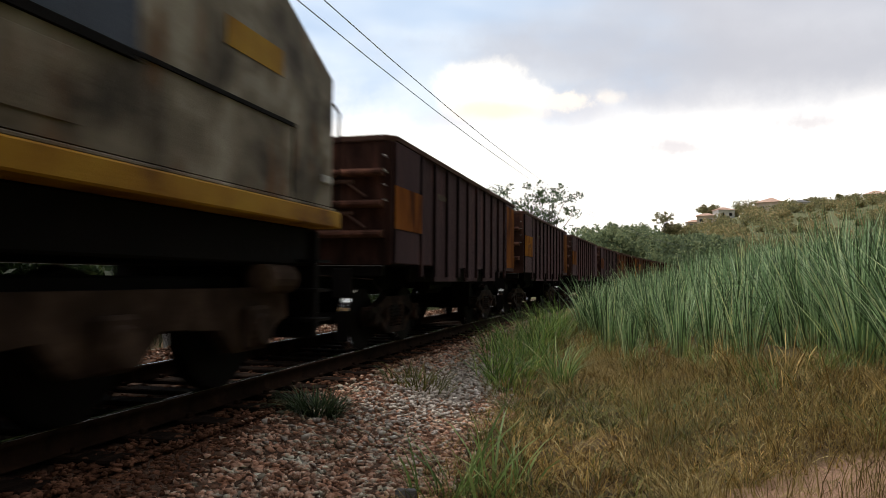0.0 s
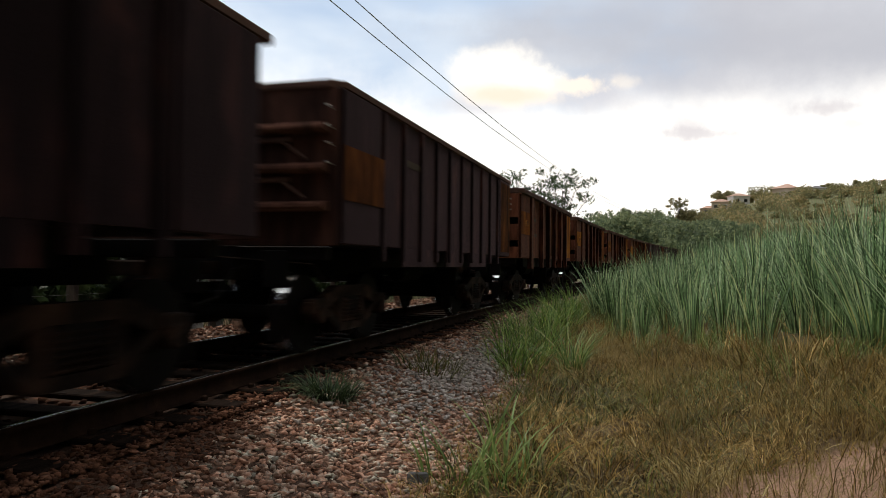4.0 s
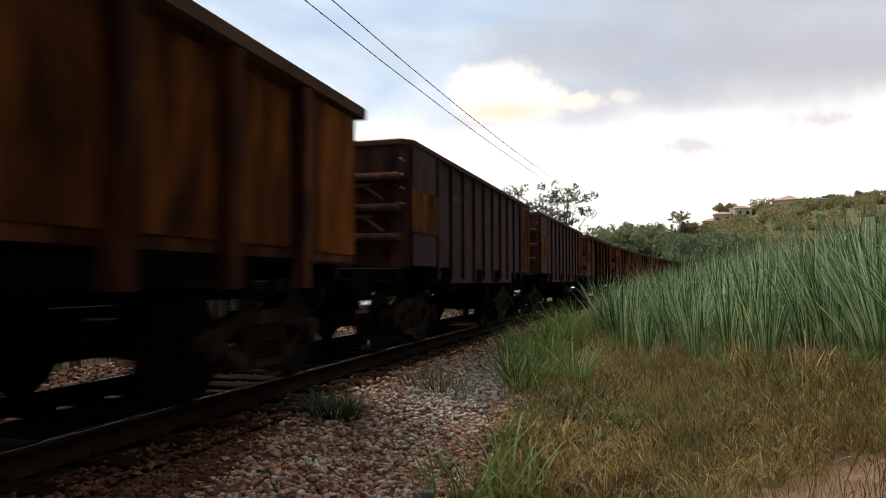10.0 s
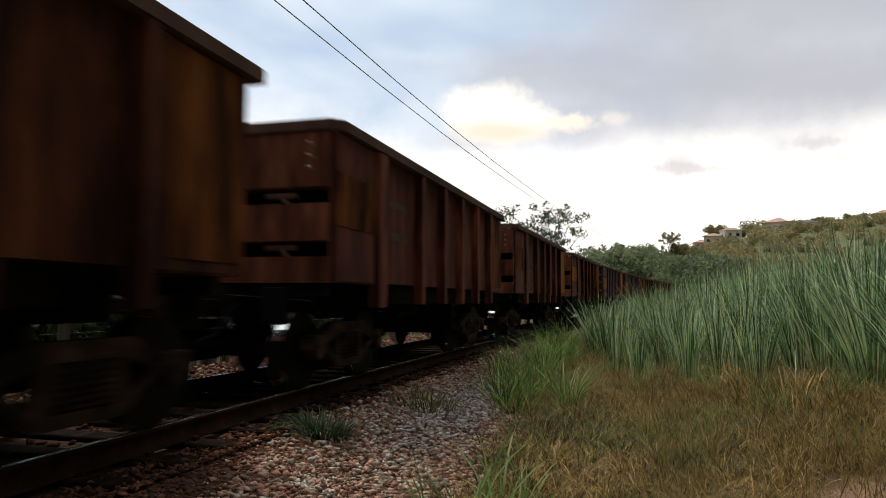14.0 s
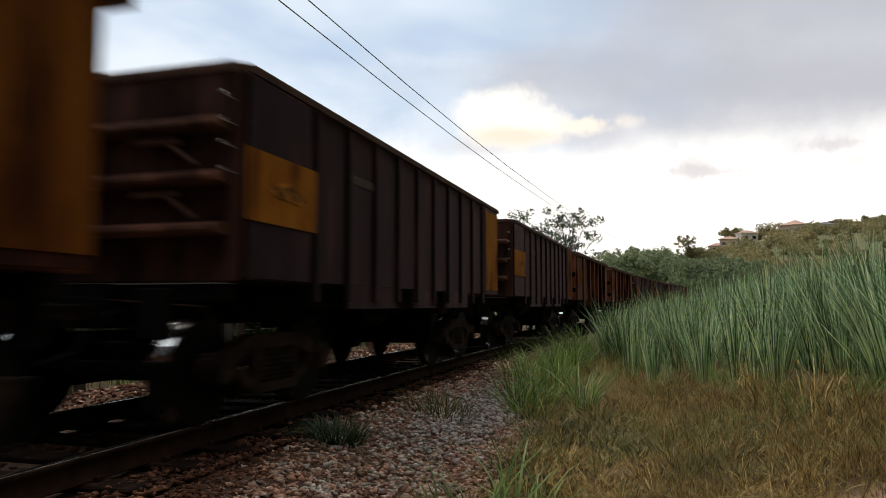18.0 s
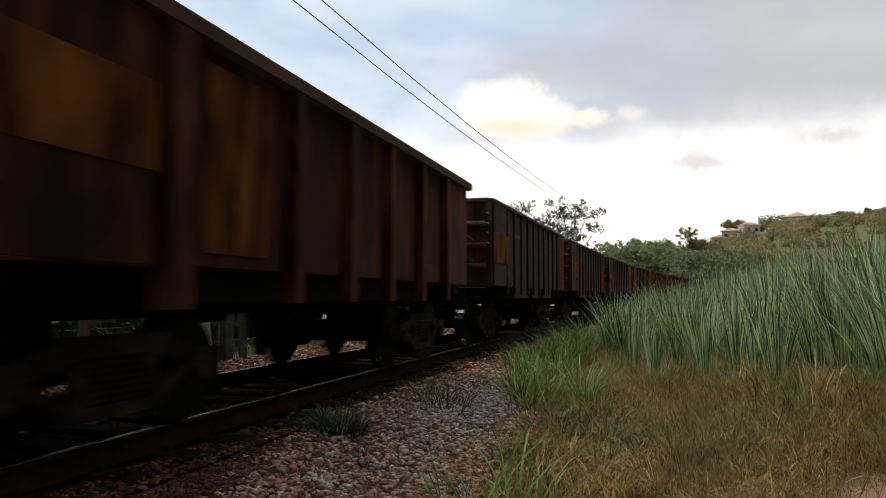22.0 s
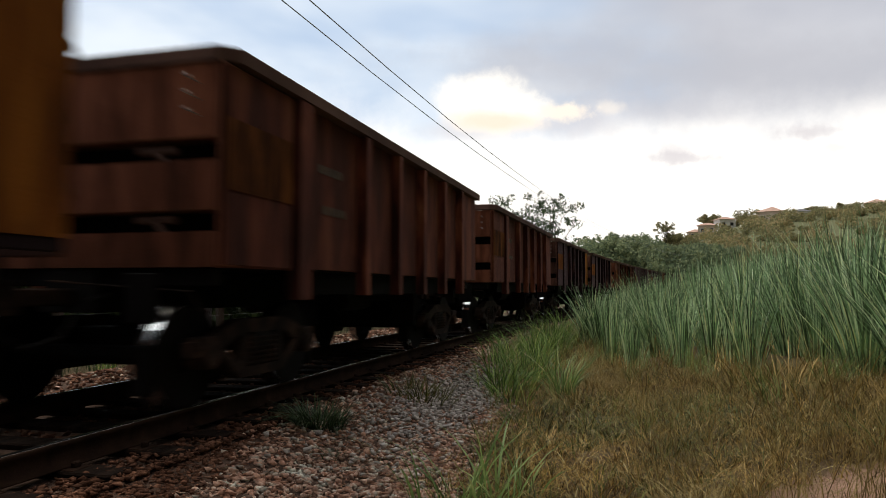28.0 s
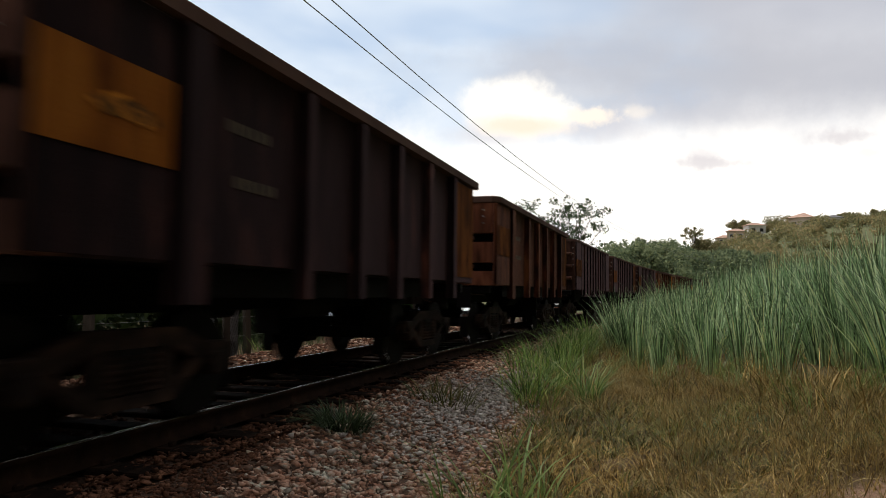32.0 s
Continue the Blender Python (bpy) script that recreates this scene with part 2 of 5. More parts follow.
STREAK = (1.6, 1.6, 0.35)
M = {
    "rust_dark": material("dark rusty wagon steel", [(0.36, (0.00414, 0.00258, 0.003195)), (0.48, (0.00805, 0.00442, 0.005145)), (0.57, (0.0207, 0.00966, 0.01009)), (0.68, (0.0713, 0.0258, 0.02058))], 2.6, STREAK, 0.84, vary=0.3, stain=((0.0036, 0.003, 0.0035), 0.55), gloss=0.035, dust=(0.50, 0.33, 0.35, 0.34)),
    # rib tones are body tones lightened, as ribs that catch light
    "rib_dark": material("dark rib steel, lit tone", [(0.36, (0.008424, 0.00516, 0.005998)), (0.48, (0.01638, 0.00884, 0.009664)), (0.57, (0.04212, 0.01932, 0.01895)), (0.68, (0.1451, 0.0516, 0.03864))], 2.6, STREAK, 0.84, vary=0.3, stain=((0.0036, 0.003, 0.0035), 0.55), gloss=0.035, dust=(0.50, 0.33, 0.35, 0.34)),
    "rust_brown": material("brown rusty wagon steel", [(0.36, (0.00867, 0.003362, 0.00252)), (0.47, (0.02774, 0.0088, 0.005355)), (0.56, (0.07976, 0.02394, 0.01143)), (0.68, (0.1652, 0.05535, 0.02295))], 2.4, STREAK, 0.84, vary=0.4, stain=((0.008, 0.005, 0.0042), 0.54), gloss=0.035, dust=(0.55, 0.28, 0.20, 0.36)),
    "rib_brown": material("brown rib steel, lit tone", [(0.36, (0.01048, 0.003988, 0.003024)), (0.47, (0.03352, 0.01044, 0.006426)), (0.56, (0.09639, 0.0284, 0.01372)), (0.68, (0.1997, 0.06566, 0.02754))], 2.4, STREAK, 0.84, vary=0.4, stain=((0.008, 0.005, 0.0042), 0.54), gloss=0.035, dust=(0.55, 0.28, 0.20, 0.36)),
    "rust_red": material("red-brown rusty wagon steel", [(0.36, (0.020, 0.0065, 0.0045)), (0.47, (0.056, 0.0145, 0.009)), (0.56, (0.12, 0.033, 0.017)), (0.68, (0.19, 0.066, 0.032))], 2.4, STREAK, 0.84, vary=0.35, stain=((0.014, 0.0065, 0.0055), 0.57), gloss=0.035, dust=(0.57, 0.27, 0.21, 0.36)),
    "rib_red": material("red-brown rib steel, lit tone", [(0.36, (0.027, 0.0091, 0.006525)), (0.47, (0.0756, 0.0203, 0.01305)), (0.56, (0.162, 0.0462, 0.02465)), (0.68, (0.2565, 0.0924, 0.0464))], 2.4, STREAK, 0.84, vary=0.35, stain=((0.014, 0.0065, 0.0055), 0.57), gloss=0.035, dust=(0.57, 0.27, 0.21, 0.36)),
    # ends and ledges lightened as if lit, recessed end plates darkened as shaded
    "rust_light": material("dusty brown wagon end, lit tone", [(0.36, (0.0696, 0.02488, 0.01479)), (0.5, (0.1624, 0.05551, 0.03132)), (0.66, (0.29, 0.1053, 0.05916))], 2.4, STREAK, 0.85, vary=0.3, gloss=0.03, dust=(0.52, 0.31, 0.25, 0.32)),
    "rust_end": material("brown rusty wagon end", [(0.36, (0.0389, 0.0179, 0.0135)), (0.5, (0.105, 0.0463, 0.0329)), (0.66, (0.209, 0.0927, 0.0628))], 2.4, STREAK, 0.85, vary=0.3, gloss=0.03, dust=(0.52, 0.31, 0.25, 0.32)),
    "rust_end_dark": material("dark rusty wagon end", [(0.36, (0.02295, 0.01235, 0.01105)), (0.5, (0.06075, 0.0299, 0.0247)), (0.66, (0.135, 0.0611, 0.0455))], 2.4, STREAK, 0.85, vary=0.3, gloss=0.03, dust=(0.52, 0.31, 0.25, 0.32)),
    # rim and bracket tone is brightened in place of light they catch
    "rim": material("dusty steel rim, lit tone", [(0.3, (0.075, 0.042, 0.03375)), (0.55, (0.15, 0.084, 0.0675)), (0.8, (0.24, 0.14, 0.1148))], 1.5, (0.6, 0.6, 0.6), 0.8, vary=0.25, gloss=0.05),
    "yellow": material("faded yellow paint", [(0.36, (0.1271, 0.03864, 0.008797)), (0.46, (0.3617, 0.1242, 0.01368)), (0.6, (0.5181, 0.207, 0.0215)), (0.7, (0.2932, 0.092, 0.01759))], 2.6, STREAK, 0.8, vary=0.1, stain=((0.075, 0.028, 0.011), 0.56), gloss=0.03),
    "orange": material("rust-stained orange paint", [(0.36, (0.080, 0.025, 0.009)), (0.48, (0.24, 0.074, 0.013)), (0.64, (0.38, 0.135, 0.022))], 2.4, STREAK, 0.8, vary=0.3, stain=((0.045, 0.018, 0.010), 0.56), gloss=0.03),
    "dim": material("old paint almost rusted away", [(0.36, (0.0408, 0.017, 0.0102)), (0.48, (0.136, 0.0476, 0.017)), (0.66, (0.323, 0.116, 0.0306))], 2.6, STREAK, 0.85, vary=0.3, stain=((0.014, 0.008, 0.006), 0.54), gloss=0.02),
    "emblem": material("dark worn emblem paint", [(0.38, (0.0672, 0.03645, 0.01716)), (0.5, (0.168, 0.0729, 0.02288)), (0.62, (0.72, 0.2633, 0.0286))], 9.0, rough=0.85, gloss=0.05),
    "chalk": material("worn white lettering paint", [(0.3, (0.0339, 0.02223, 0.0108)), (0.7, (0.1149, 0.07956, 0.0372))], 9.0, rough=0.75),
    "rung": material("pale worn steel rung", [(0.3, (0.26, 0.24, 0.22)), (0.7, (0.46, 0.44, 0.42))], 9.0, rough=0.5, metal=0.3),
    "under": material("near-black underframe steel", [(0.3, (0.004, 0.0035, 0.0035)), (0.6, (0.009, 0.007, 0.0065)), (0.8, (0.018, 0.013, 0.011))], 3.0, rough=0.75, vary=0.2, gloss=0.08),
    "bogie": material("dust-caked cast steel", [(0.36, (0.0144, 0.0104, 0.0088)), (0.52, (0.0352, 0.0224, 0.0176)), (0.68, (0.096, 0.0544, 0.0384))], 4.0, rough=0.85, vary=0.3, gloss=0.08),
    "tread": material("polished wheel steel", [(0.3, (0.70, 0.69, 0.68)), (0.7, (0.85, 0.84, 0.83))], 6.0, rough=0.20, metal=1.0, bump=0.0, grain=0.05),
    "railhead": material("polished rail steel", [(0.3, (0.55, 0.54, 0.53)), (0.7, (0.75, 0.74, 0.73))], 3.0, (1, 0.2, 1), 0.14, metal=1.0, bump=0.01, grain=0.1),
    "rail": material("rust-brown rail steel", [(0.3, (0.018, 0.0108, 0.0081)), (0.6, (0.0396, 0.0216, 0.0144)), (0.85, (0.081, 0.0432, 0.0288))], 4.0, rough=0.95, gloss=0.04),
    "sleeper": material("weathered sleeper", [(0.3, (0.0096, 0.006, 0.0044)), (0.5, (0.0208, 0.0128, 0.0092)), (0.7, (0.044, 0.0272, 0.0192))], 3.0, (3, 0.5, 3), 0.95, vary=0.4, bump=0.5, gloss=0.05),
    "stone": material("crushed ballast stone", [(0.3, (0.2921, 0.1364, 0.08345)), (0.42, (0.561, 0.2861, 0.1862)), (0.52, (0.7853, 0.4814, 0.3488)), (0.64, (0.855, 0.8235, 0.6874))], 9.0, rough=0.9, island=0.78, vary=0.2, fine=70, grain=0.35, bump=0.3, warp=0.0, gloss=0.2),
    "pale_stone": material("pale crushed stone", [(0.3, (0.54, 0.46, 0.41)), (0.5, (0.73, 0.65, 0.59)), (0.7, (0.88, 0.81, 0.75))], 5.0, rough=0.9, island=0.45, vary=0.2, fine=90, grain=0.3, bump=0.3),
    # dark tone holds the train's shade as well as ore dust
    "dust_shade_stone": material("ballast stone dark with ore dust and shade", [(0.3, (0.0876, 0.0414, 0.02573)), (0.5, (0.2085, 0.09735, 0.05983)), (0.7, (0.3975, 0.1995, 0.1255))], 5.0, rough=0.95, island=0.75, vary=0.2, fine=90, grain=0.4, bump=0.4, warp=0.0, gloss=0.06),
    "slab": material("weathered grey slab", [(0.3, (0.12, 0.12, 0.13)), (0.7, (0.22, 0.22, 0.235))], 6.0, rough=0.9, fine=60),
    "grit": material("fine gravel and dust", [(0.3, (0.055, 0.032, 0.022)), (0.5, (0.10, 0.060, 0.042)), (0.7, (0.18, 0.115, 0.085))], 2.0, rough=0.95, fine=70, grain=0.6, bump=0.9, gloss=0.1),
    "loco_grey": material("grimy grey locomotive paint", [(0.38, (0.054, 0.0432, 0.03)), (0.46, (0.168, 0.138, 0.0996)), (0.54, (0.264, 0.2256, 0.174)), (0.64, (0.456, 0.408, 0.336))], 1.5, (1, 1, 0.8), 0.6, stain=((0.19, 0.088, 0.030), 0.52), gloss=0.2),
    "loco_blue": material("dark blue locomotive paint", [(0.3, (0.012, 0.026, 0.06)), (0.7, (0.028, 0.055, 0.11))], 1.2, rough=0.5),
    "loco_yellow": material("grimy yellow stripe paint", [(0.34, (0.156, 0.0663, 0.0117)), (0.46, (0.406, 0.203, 0.0195)), (0.64, (0.562, 0.328, 0.0351))], 1.6, (1, 1, 1), 0.6, stain=((0.13, 0.062, 0.022), 0.55), gloss=0.1),
    "loco_bogie": material("brown-grey dusty bogie casting", [(0.3, (0.020, 0.014, 0.011)), (0.5, (0.052, 0.035, 0.026)), (0.68, (0.12, 0.082, 0.060))], 2.2, rough=0.9, gloss=0.06),
    "wire": material("dull aluminium cable", [(0.3, (0.30, 0.31, 0.33)), (0.7, (0.42, 0.43, 0.45))], 2.0, rough=0.5, bump=0.0),
    "wood": material("weathered grey wood", [(0.25, (0.045, 0.034, 0.026)), (0.5, (0.085, 0.065, 0.05)), (0.8, (0.14, 0.11, 0.085))], 5.0, (4, 4, 0.4), 0.9, vary=0.3),
    "bark": material("grey-brown bark", [(0.25, (0.05, 0.04, 0.03)), (0.6, (0.10, 0.08, 0.06)), (0.85, (0.16, 0.13, 0.10))], 5.0, (3, 3, 0.5), 0.95),
    # pink sunlight on the hilltop is put into this plaster colour
    "plaster": material("pale house plaster, evening-lit tone", [(0.25, (0.58, 0.45, 0.37)), (0.55, (0.72, 0.60, 0.51)), (0.8, (0.80, 0.72, 0.64))], 0.6, rough=0.9, vary=0.2, fine=6),
    "white_wall": material("white rendered wall", [(0.25, (0.54, 0.54, 0.5368)), (0.6, (0.816, 0.816, 0.8296))], 0.8, rough=0.9, fine=8),
    # roof tiles are paled and pinked as if the last sun reached them
    "roof_tile": material("weathered clay roof tiles, evening-lit tone", [(0.25, (0.48, 0.29, 0.22)), (0.55, (0.62, 0.41, 0.33)), (0.8, (0.72, 0.52, 0.44))], 0.8, rough=0.9, vary=0.2, fine=5),
    "blue_sheet": material("blue roof sheet", [(0.3, (0.16, 0.34, 0.45)), (0.7, (0.30, 0.50, 0.60))], 1.0, rough=0.5),
    "glass": material("dark window glass", [(0.3, (0.02, 0.022, 0.025)), (0.7, (0.04, 0.042, 0.045))], 1.0, rough=0.12, bump=0.0),
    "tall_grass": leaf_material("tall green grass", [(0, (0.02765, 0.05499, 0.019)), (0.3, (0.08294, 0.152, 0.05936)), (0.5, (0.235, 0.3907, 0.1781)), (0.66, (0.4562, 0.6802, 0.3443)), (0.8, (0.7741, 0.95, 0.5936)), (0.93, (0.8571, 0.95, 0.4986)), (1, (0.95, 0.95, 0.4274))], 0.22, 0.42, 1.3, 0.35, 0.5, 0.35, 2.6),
    "fresh_grass": leaf_material("fresh green grass", [(0.0, (0.026, 0.056, 0.011)), (0.3, (0.098, 0.19, 0.033)), (0.65, (0.25, 0.41, 0.078)), (0.88, (0.47, 0.58, 0.15)), (1.0, (0.70, 0.58, 0.24))], 0.25, 0.5, 1.5, 0.25),
    "dark_grass": leaf_material("dark green grass", [(0.0, (0.012, 0.025, 0.010)), (0.5, (0.045, 0.080, 0.030)), (1.0, (0.13, 0.19, 0.075))], 0.15),
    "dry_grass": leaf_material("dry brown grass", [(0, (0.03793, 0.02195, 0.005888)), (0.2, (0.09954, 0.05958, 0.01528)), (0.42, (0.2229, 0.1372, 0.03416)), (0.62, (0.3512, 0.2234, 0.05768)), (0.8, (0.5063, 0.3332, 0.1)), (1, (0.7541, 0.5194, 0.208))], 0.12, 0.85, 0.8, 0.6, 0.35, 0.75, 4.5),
    "straw": leaf_material("pale straw", [(0, (0.1224, 0.08925, 0.03035)), (0.5, (0.2774, 0.2125, 0.07586)), (1, (0.5386, 0.4505, 0.2095))], 0.15, 0.85),
    "olive_grass": leaf_material("olive grass", [(0, (0.02793, 0.03352, 0.006075)), (0.5, (0.1117, 0.1235, 0.0213)), (1, (0.2793, 0.2891, 0.05468))], 0.2, 0.6, 0.9, 0.55, 0.35, 0.5, 4.0),
    "broad_grass": leaf_material("broad green blades", [(0.0, (0.0765, 0.119, 0.034)), (0.5, (0.187, 0.289, 0.085)), (0.85, (0.323, 0.442, 0.145)), (1.0, (0.561, 0.493, 0.221))], 0.3, 0.45),
    "seed_haze": leaf_material("reddish seed heads", [(0, (0.1008, 0.0684, 0.0224)), (0.5, (0.2331, 0.1672, 0.05592)), (1, (0.4041, 0.304, 0.112))], 0.25, 0.85),
    "leaf": leaf_material("green tree leaves", [(0.0, (0.016, 0.034, 0.011)), (0.4, (0.038, 0.072, 0.022)), (0.75, (0.07, 0.115, 0.036)), (1.0, (0.14, 0.18, 0.065))], 0.25),
    # haze of distance is put into these leaf tones: paler, less contrast
    "far_leaf": leaf_material("far leaves paled with haze tone", [(0, (0.1887, 0.185, 0.1108)), (0.35, (0.2772, 0.2746, 0.1416)), (0.65, (0.3784, 0.353, 0.1768)), (0.85, (0.467, 0.3474, 0.1944)), (1, (0.5555, 0.4482, 0.2384))], 0.35, 0.9, 0.05, 0.9, 0.1),
    "wood_leaf": leaf_material("woodland leaves paled with haze tone", [(0, (0.1193, 0.152, 0.09919)), (0.4, (0.1935, 0.2474, 0.1451)), (0.75, (0.2925, 0.3478, 0.1941)), (1, (0.4014, 0.4282, 0.238))], 0.4, 0.9, 0.12, 0.6, 0.1),
    "weed": leaf_material("broad weed leaves", [(0.0, (0.03, 0.075, 0.03)), (0.5, (0.08, 0.15, 0.065)), (1.0, (0.15, 0.24, 0.10))]),
}


def ground_material():
    """Red-brown earth under dry grass, gravel beside the track, greener far off."""
    m = bpy.data.materials.new("earth under dry grass")
    m.use_nodes = True
    n = Nodes(m.node_tree)
    at = n.add("ShaderNodeTexCoord").outputs["Object"]
    big, mid, fine = n.noise(at, 0.35, 6), n.noise(at, 3.0, 6, 0.65), n.noise(at, 38.0, 5, 0.7)
    earth = n.ramp(mid, [(0.25, (0.06, 0.038, 0.020)), (0.5, (0.12, 0.078, 0.042)), (0.75, (0.21, 0.14, 0.085))])
    grass = n.ramp(mid, [(0.25, (0.045, 0.042, 0.018)), (0.6, (0.09, 0.075, 0.032)), (0.85, (0.17, 0.13, 0.060))])
    colour = n.mix(n.step(big, 0.40, 0.62), earth, grass)
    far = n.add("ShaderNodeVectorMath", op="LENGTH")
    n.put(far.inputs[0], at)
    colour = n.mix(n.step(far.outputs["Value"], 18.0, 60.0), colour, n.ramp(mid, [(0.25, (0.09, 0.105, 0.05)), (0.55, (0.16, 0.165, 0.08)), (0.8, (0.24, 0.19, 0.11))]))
    # the bare trodden patch
    off = n.vec("MULTIPLY", n.vec("SUBTRACT", at, (2.55, 4.25, 0.0)), (0.9, 1.5, 0.0))
    near = n.add("ShaderNodeVectorMath", op="LENGTH")
    n.put(near.inputs[0], off)
    bare = n.step(n.math("ADD", near.outputs["Value"], n.math("MULTIPLY", n.math("SUBTRACT", mid, 0.5), 0.9)), 1.10, 0.70)
    colour = n.mix(bare, colour, n.ramp(fine, [(0.3, (0.30, 0.175, 0.115)), (0.7, (0.50, 0.32, 0.235))]))
    colour = n.mix(0.45, colour, n.ramp(fine, [(0.25, (0.3, 0.3, 0.3)), (0.75, (1, 1, 1))]), "MULTIPLY")
    shader = n.add("ShaderNodeBsdfPrincipled")
    n.put(shader.inputs["Base Color"], colour)
    shader.inputs["Roughness"].default_value = 0.95
    shader.inputs["Specular IOR Level"].default_value = 0.2
    relief = n.add("ShaderNodeBump")
    relief.inputs["Strength"].default_value, relief.inputs["Distance"].default_value = 0.8, 0.04
    n.put(relief.inputs["Height"], n.math("ADD", fine, mid))
    n.put(shader.inputs["Normal"], relief.outputs[0])
    n.put(n.add("ShaderNodeOutputMaterial").inputs[0], shader.outputs[0])
    return m


M["ground"] = ground_material()

# ---- plan: the track is a wide right-hand curve; s runs along it, u to its right from the middle ----
HEAD, RADIUS, AWAY, GAUGE = 0.2596, 398.4, 4.387, 1.67
RIGHT = np.array([math.cos(HEAD), -math.sin(HEAD)])
MIDDLE = RIGHT * (RADIUS - AWAY)


def track(s, u, z=0.0):
    """World place of a point s along the track and u to the right of its middle; z is the height over the rail tops."""
    a = HEAD + s / RADIUS
    r = RADIUS - u
    return np.stack(np.broadcast_arrays(MIDDLE[0] - r * np.cos(a), MIDDLE[1] + r * np.sin(a), z), -1)


def track_pose(s, u=0.0, z=0.0, turn=0.0):
    p = track(s, u, z)
    return pose(*[float(v) for v in p], 0, 0, -math.degrees(HEAD + s / RADIUS) + turn)


def plan(x, y):
    """s and u of a place."""
    dx, dy = MIDDLE[0] - x, y - MIDDLE[1]
    return (np.arctan2(dy, dx) - HEAD) * RADIUS, RADIUS - np.hypot(dx, dy)


def ease(v, low, high):
    v = np.clip((v - low) / (high - low), 0, 1)
    return v * v * (3 - 2 * v)


SKYLINE_AZ = [-3.15, -0.5, 0.0, 0.15, 0.27, 0.34, 0.40, 0.46, 0.54, 0.62, 0.80, 1.3, 3.15]
SKYLINE_UP = [0.02, 0.02, 0.02, 0.025, 0.041, 0.062, 0.081, 0.090, 0.094, 0.098, 0.102, 0.08, 0.02]


def ground_z(x, y):
    """Height of the earth: flat trackbed, shoulders, a low bank under the tall grass, and the hill far off."""
    x, y = np.asarray(x, float), np.asarray(y, float)
    s, u = plan(x, y)
    z = np.full(np.broadcast(x, y).shape, -0.235)
    z = z - 0.27 * ease(u, 1.3, 2.9)
    z = z + 0.70 * ease(u, 4.0, 8.2) + 0.018 * np.clip(u - 8.2, 0, 60)
    z = z + 0.06 * ease(-u, 1.4, 2.4) - 0.10 * ease(-u, 2.6, 3.4) + 0.35 * ease(-u, 4.5, 12)
    r = np.hypot(x, y)
    up = np.interp(np.arctan2(x, y), SKYLINE_AZ, SKYLINE_UP)
    hill = up * 270.0 * ease(r, 70, 270) * (1 - 0.7 * ease(r, 330, 900))
    bumps = 0.03 * np.sin(x * 2.1 + y * 1.3) * np.sin(y * 1.7 - x * 0.6) * ease(u, 3.0, 4.5)
    return z * (1 - ease(r, 80, 200)) + hill + bumps


# ---- building helpers ----
MESHES = {}


def link_mesh(name, me, material_, parent=None, label="", m=None):
    if material_ and not me.materials:
        me.materials.append(material_)
    ob = new(name, me)
    ob.parent = parent
    if m is not None:
        ob.matrix_basis = m
    return tagged(ob, label)


def part(name, bm, material_, parent=None, label="", m=None, smooth=False):
    """Links a bmesh as one mesh object under a thing or a part."""
    me = bpy.data.meshes.new(name)
    if smooth:
        for f in bm.faces:
            f.smooth = True
    bm.to_mesh(me)
    bm.free()
    return link_mesh(name, me, material_, parent, label, m)


def shared(key, build, material_, smooth=False):
    """A mesh that alike parts share."""
    key = (key, material_.name)
    if key not in MESHES:
        bm = build()
        if smooth:
            for f in bm.faces:
                f.smooth = True
        me = bpy.data.meshes.new(key[0])
        bm.to_mesh(me)
        bm.free()
        me.materials.append(material_)
        MESHES[key] = me
    return MESHES[key]


def thing(name, m, label, category, group=""):
    ob = new(name)
    ob.matrix_basis = m
    ob.empty_display_size = 0.3
    return tagged(ob, label, category, group)


def box(bm, x0, x1, y0, y1, z0, z1, edge=0.0):
    made = bmesh.ops.create_cube(bm, size=1.0)["verts"]
    for v in made:
        v.co = Vector((x0 + (v.co.x + 0.5) * (x1 - x0), y0 + (v.co.y + 0.5) * (y1 - y0), z0 + (v.co.z + 0.5) * (z1 - z0)))
    if edge:
        edges = list({e for v in made for e in v.link_edges})
        bmesh.ops.bevel(bm, geom=edges, offset=edge, segments=1, affect="EDGES")
    return bm


def boxes(*sizes, edge=0.0):
    bm = bmesh.new()
    for size in sizes:
        box(bm, *size, edge=edge)
    return bm


def prism(bm, outline, axis, a, b):
    """Extrudes a closed outline of (p, q) from a to b along the axis 'x', 'y' or 'z'."""
    def at(p, q, w):
        return {"x": (w, p, q), "y": (p, w, q), "z": (p, q, w)}[axis]
    low = [bm.verts.new(at(p, q, a)) for p, q in outline]
    top = [bm.verts.new(at(p, q, b)) for p, q in outline]
    count = len(outline)
    bm.faces.new(low)
    bm.faces.new(top[::-1])
    for i in range(count):
        bm.faces.new((low[i], top[i], top[(i + 1) % count], low[(i + 1) % count]))
    bmesh.ops.recalc_face_normals(bm, faces=bm.faces)
    return bm


def ring(bm, profile, axis="x", steps=24, at=(0, 0, 0)):
    """Turns a profile of (along, radius) round an axis."""
    loops = []
    for along, r in profile:
        row = []
        for i in range(steps):
            a = 2 * math.pi * i / steps
            p, q = r * math.cos(a), r * math.sin(a)
            co = {"x": (along, p, q), "y": (p, along, q), "z": (p, q, along)}[axis]
            row.append(bm.verts.new(Vector(co) + Vector(at)))
        loops.append(row)
    for one, two in zip(loops, loops[1:]):
        for i in range(steps):
            bm.faces.new((one[i], one[(i + 1) % steps], two[(i + 1) % steps], two[i]))
    bm.faces.new(loops[0])
    bm.faces.new(loops[-1])
    bmesh.ops.recalc_face_normals(bm, faces=bm.faces)
    return bm


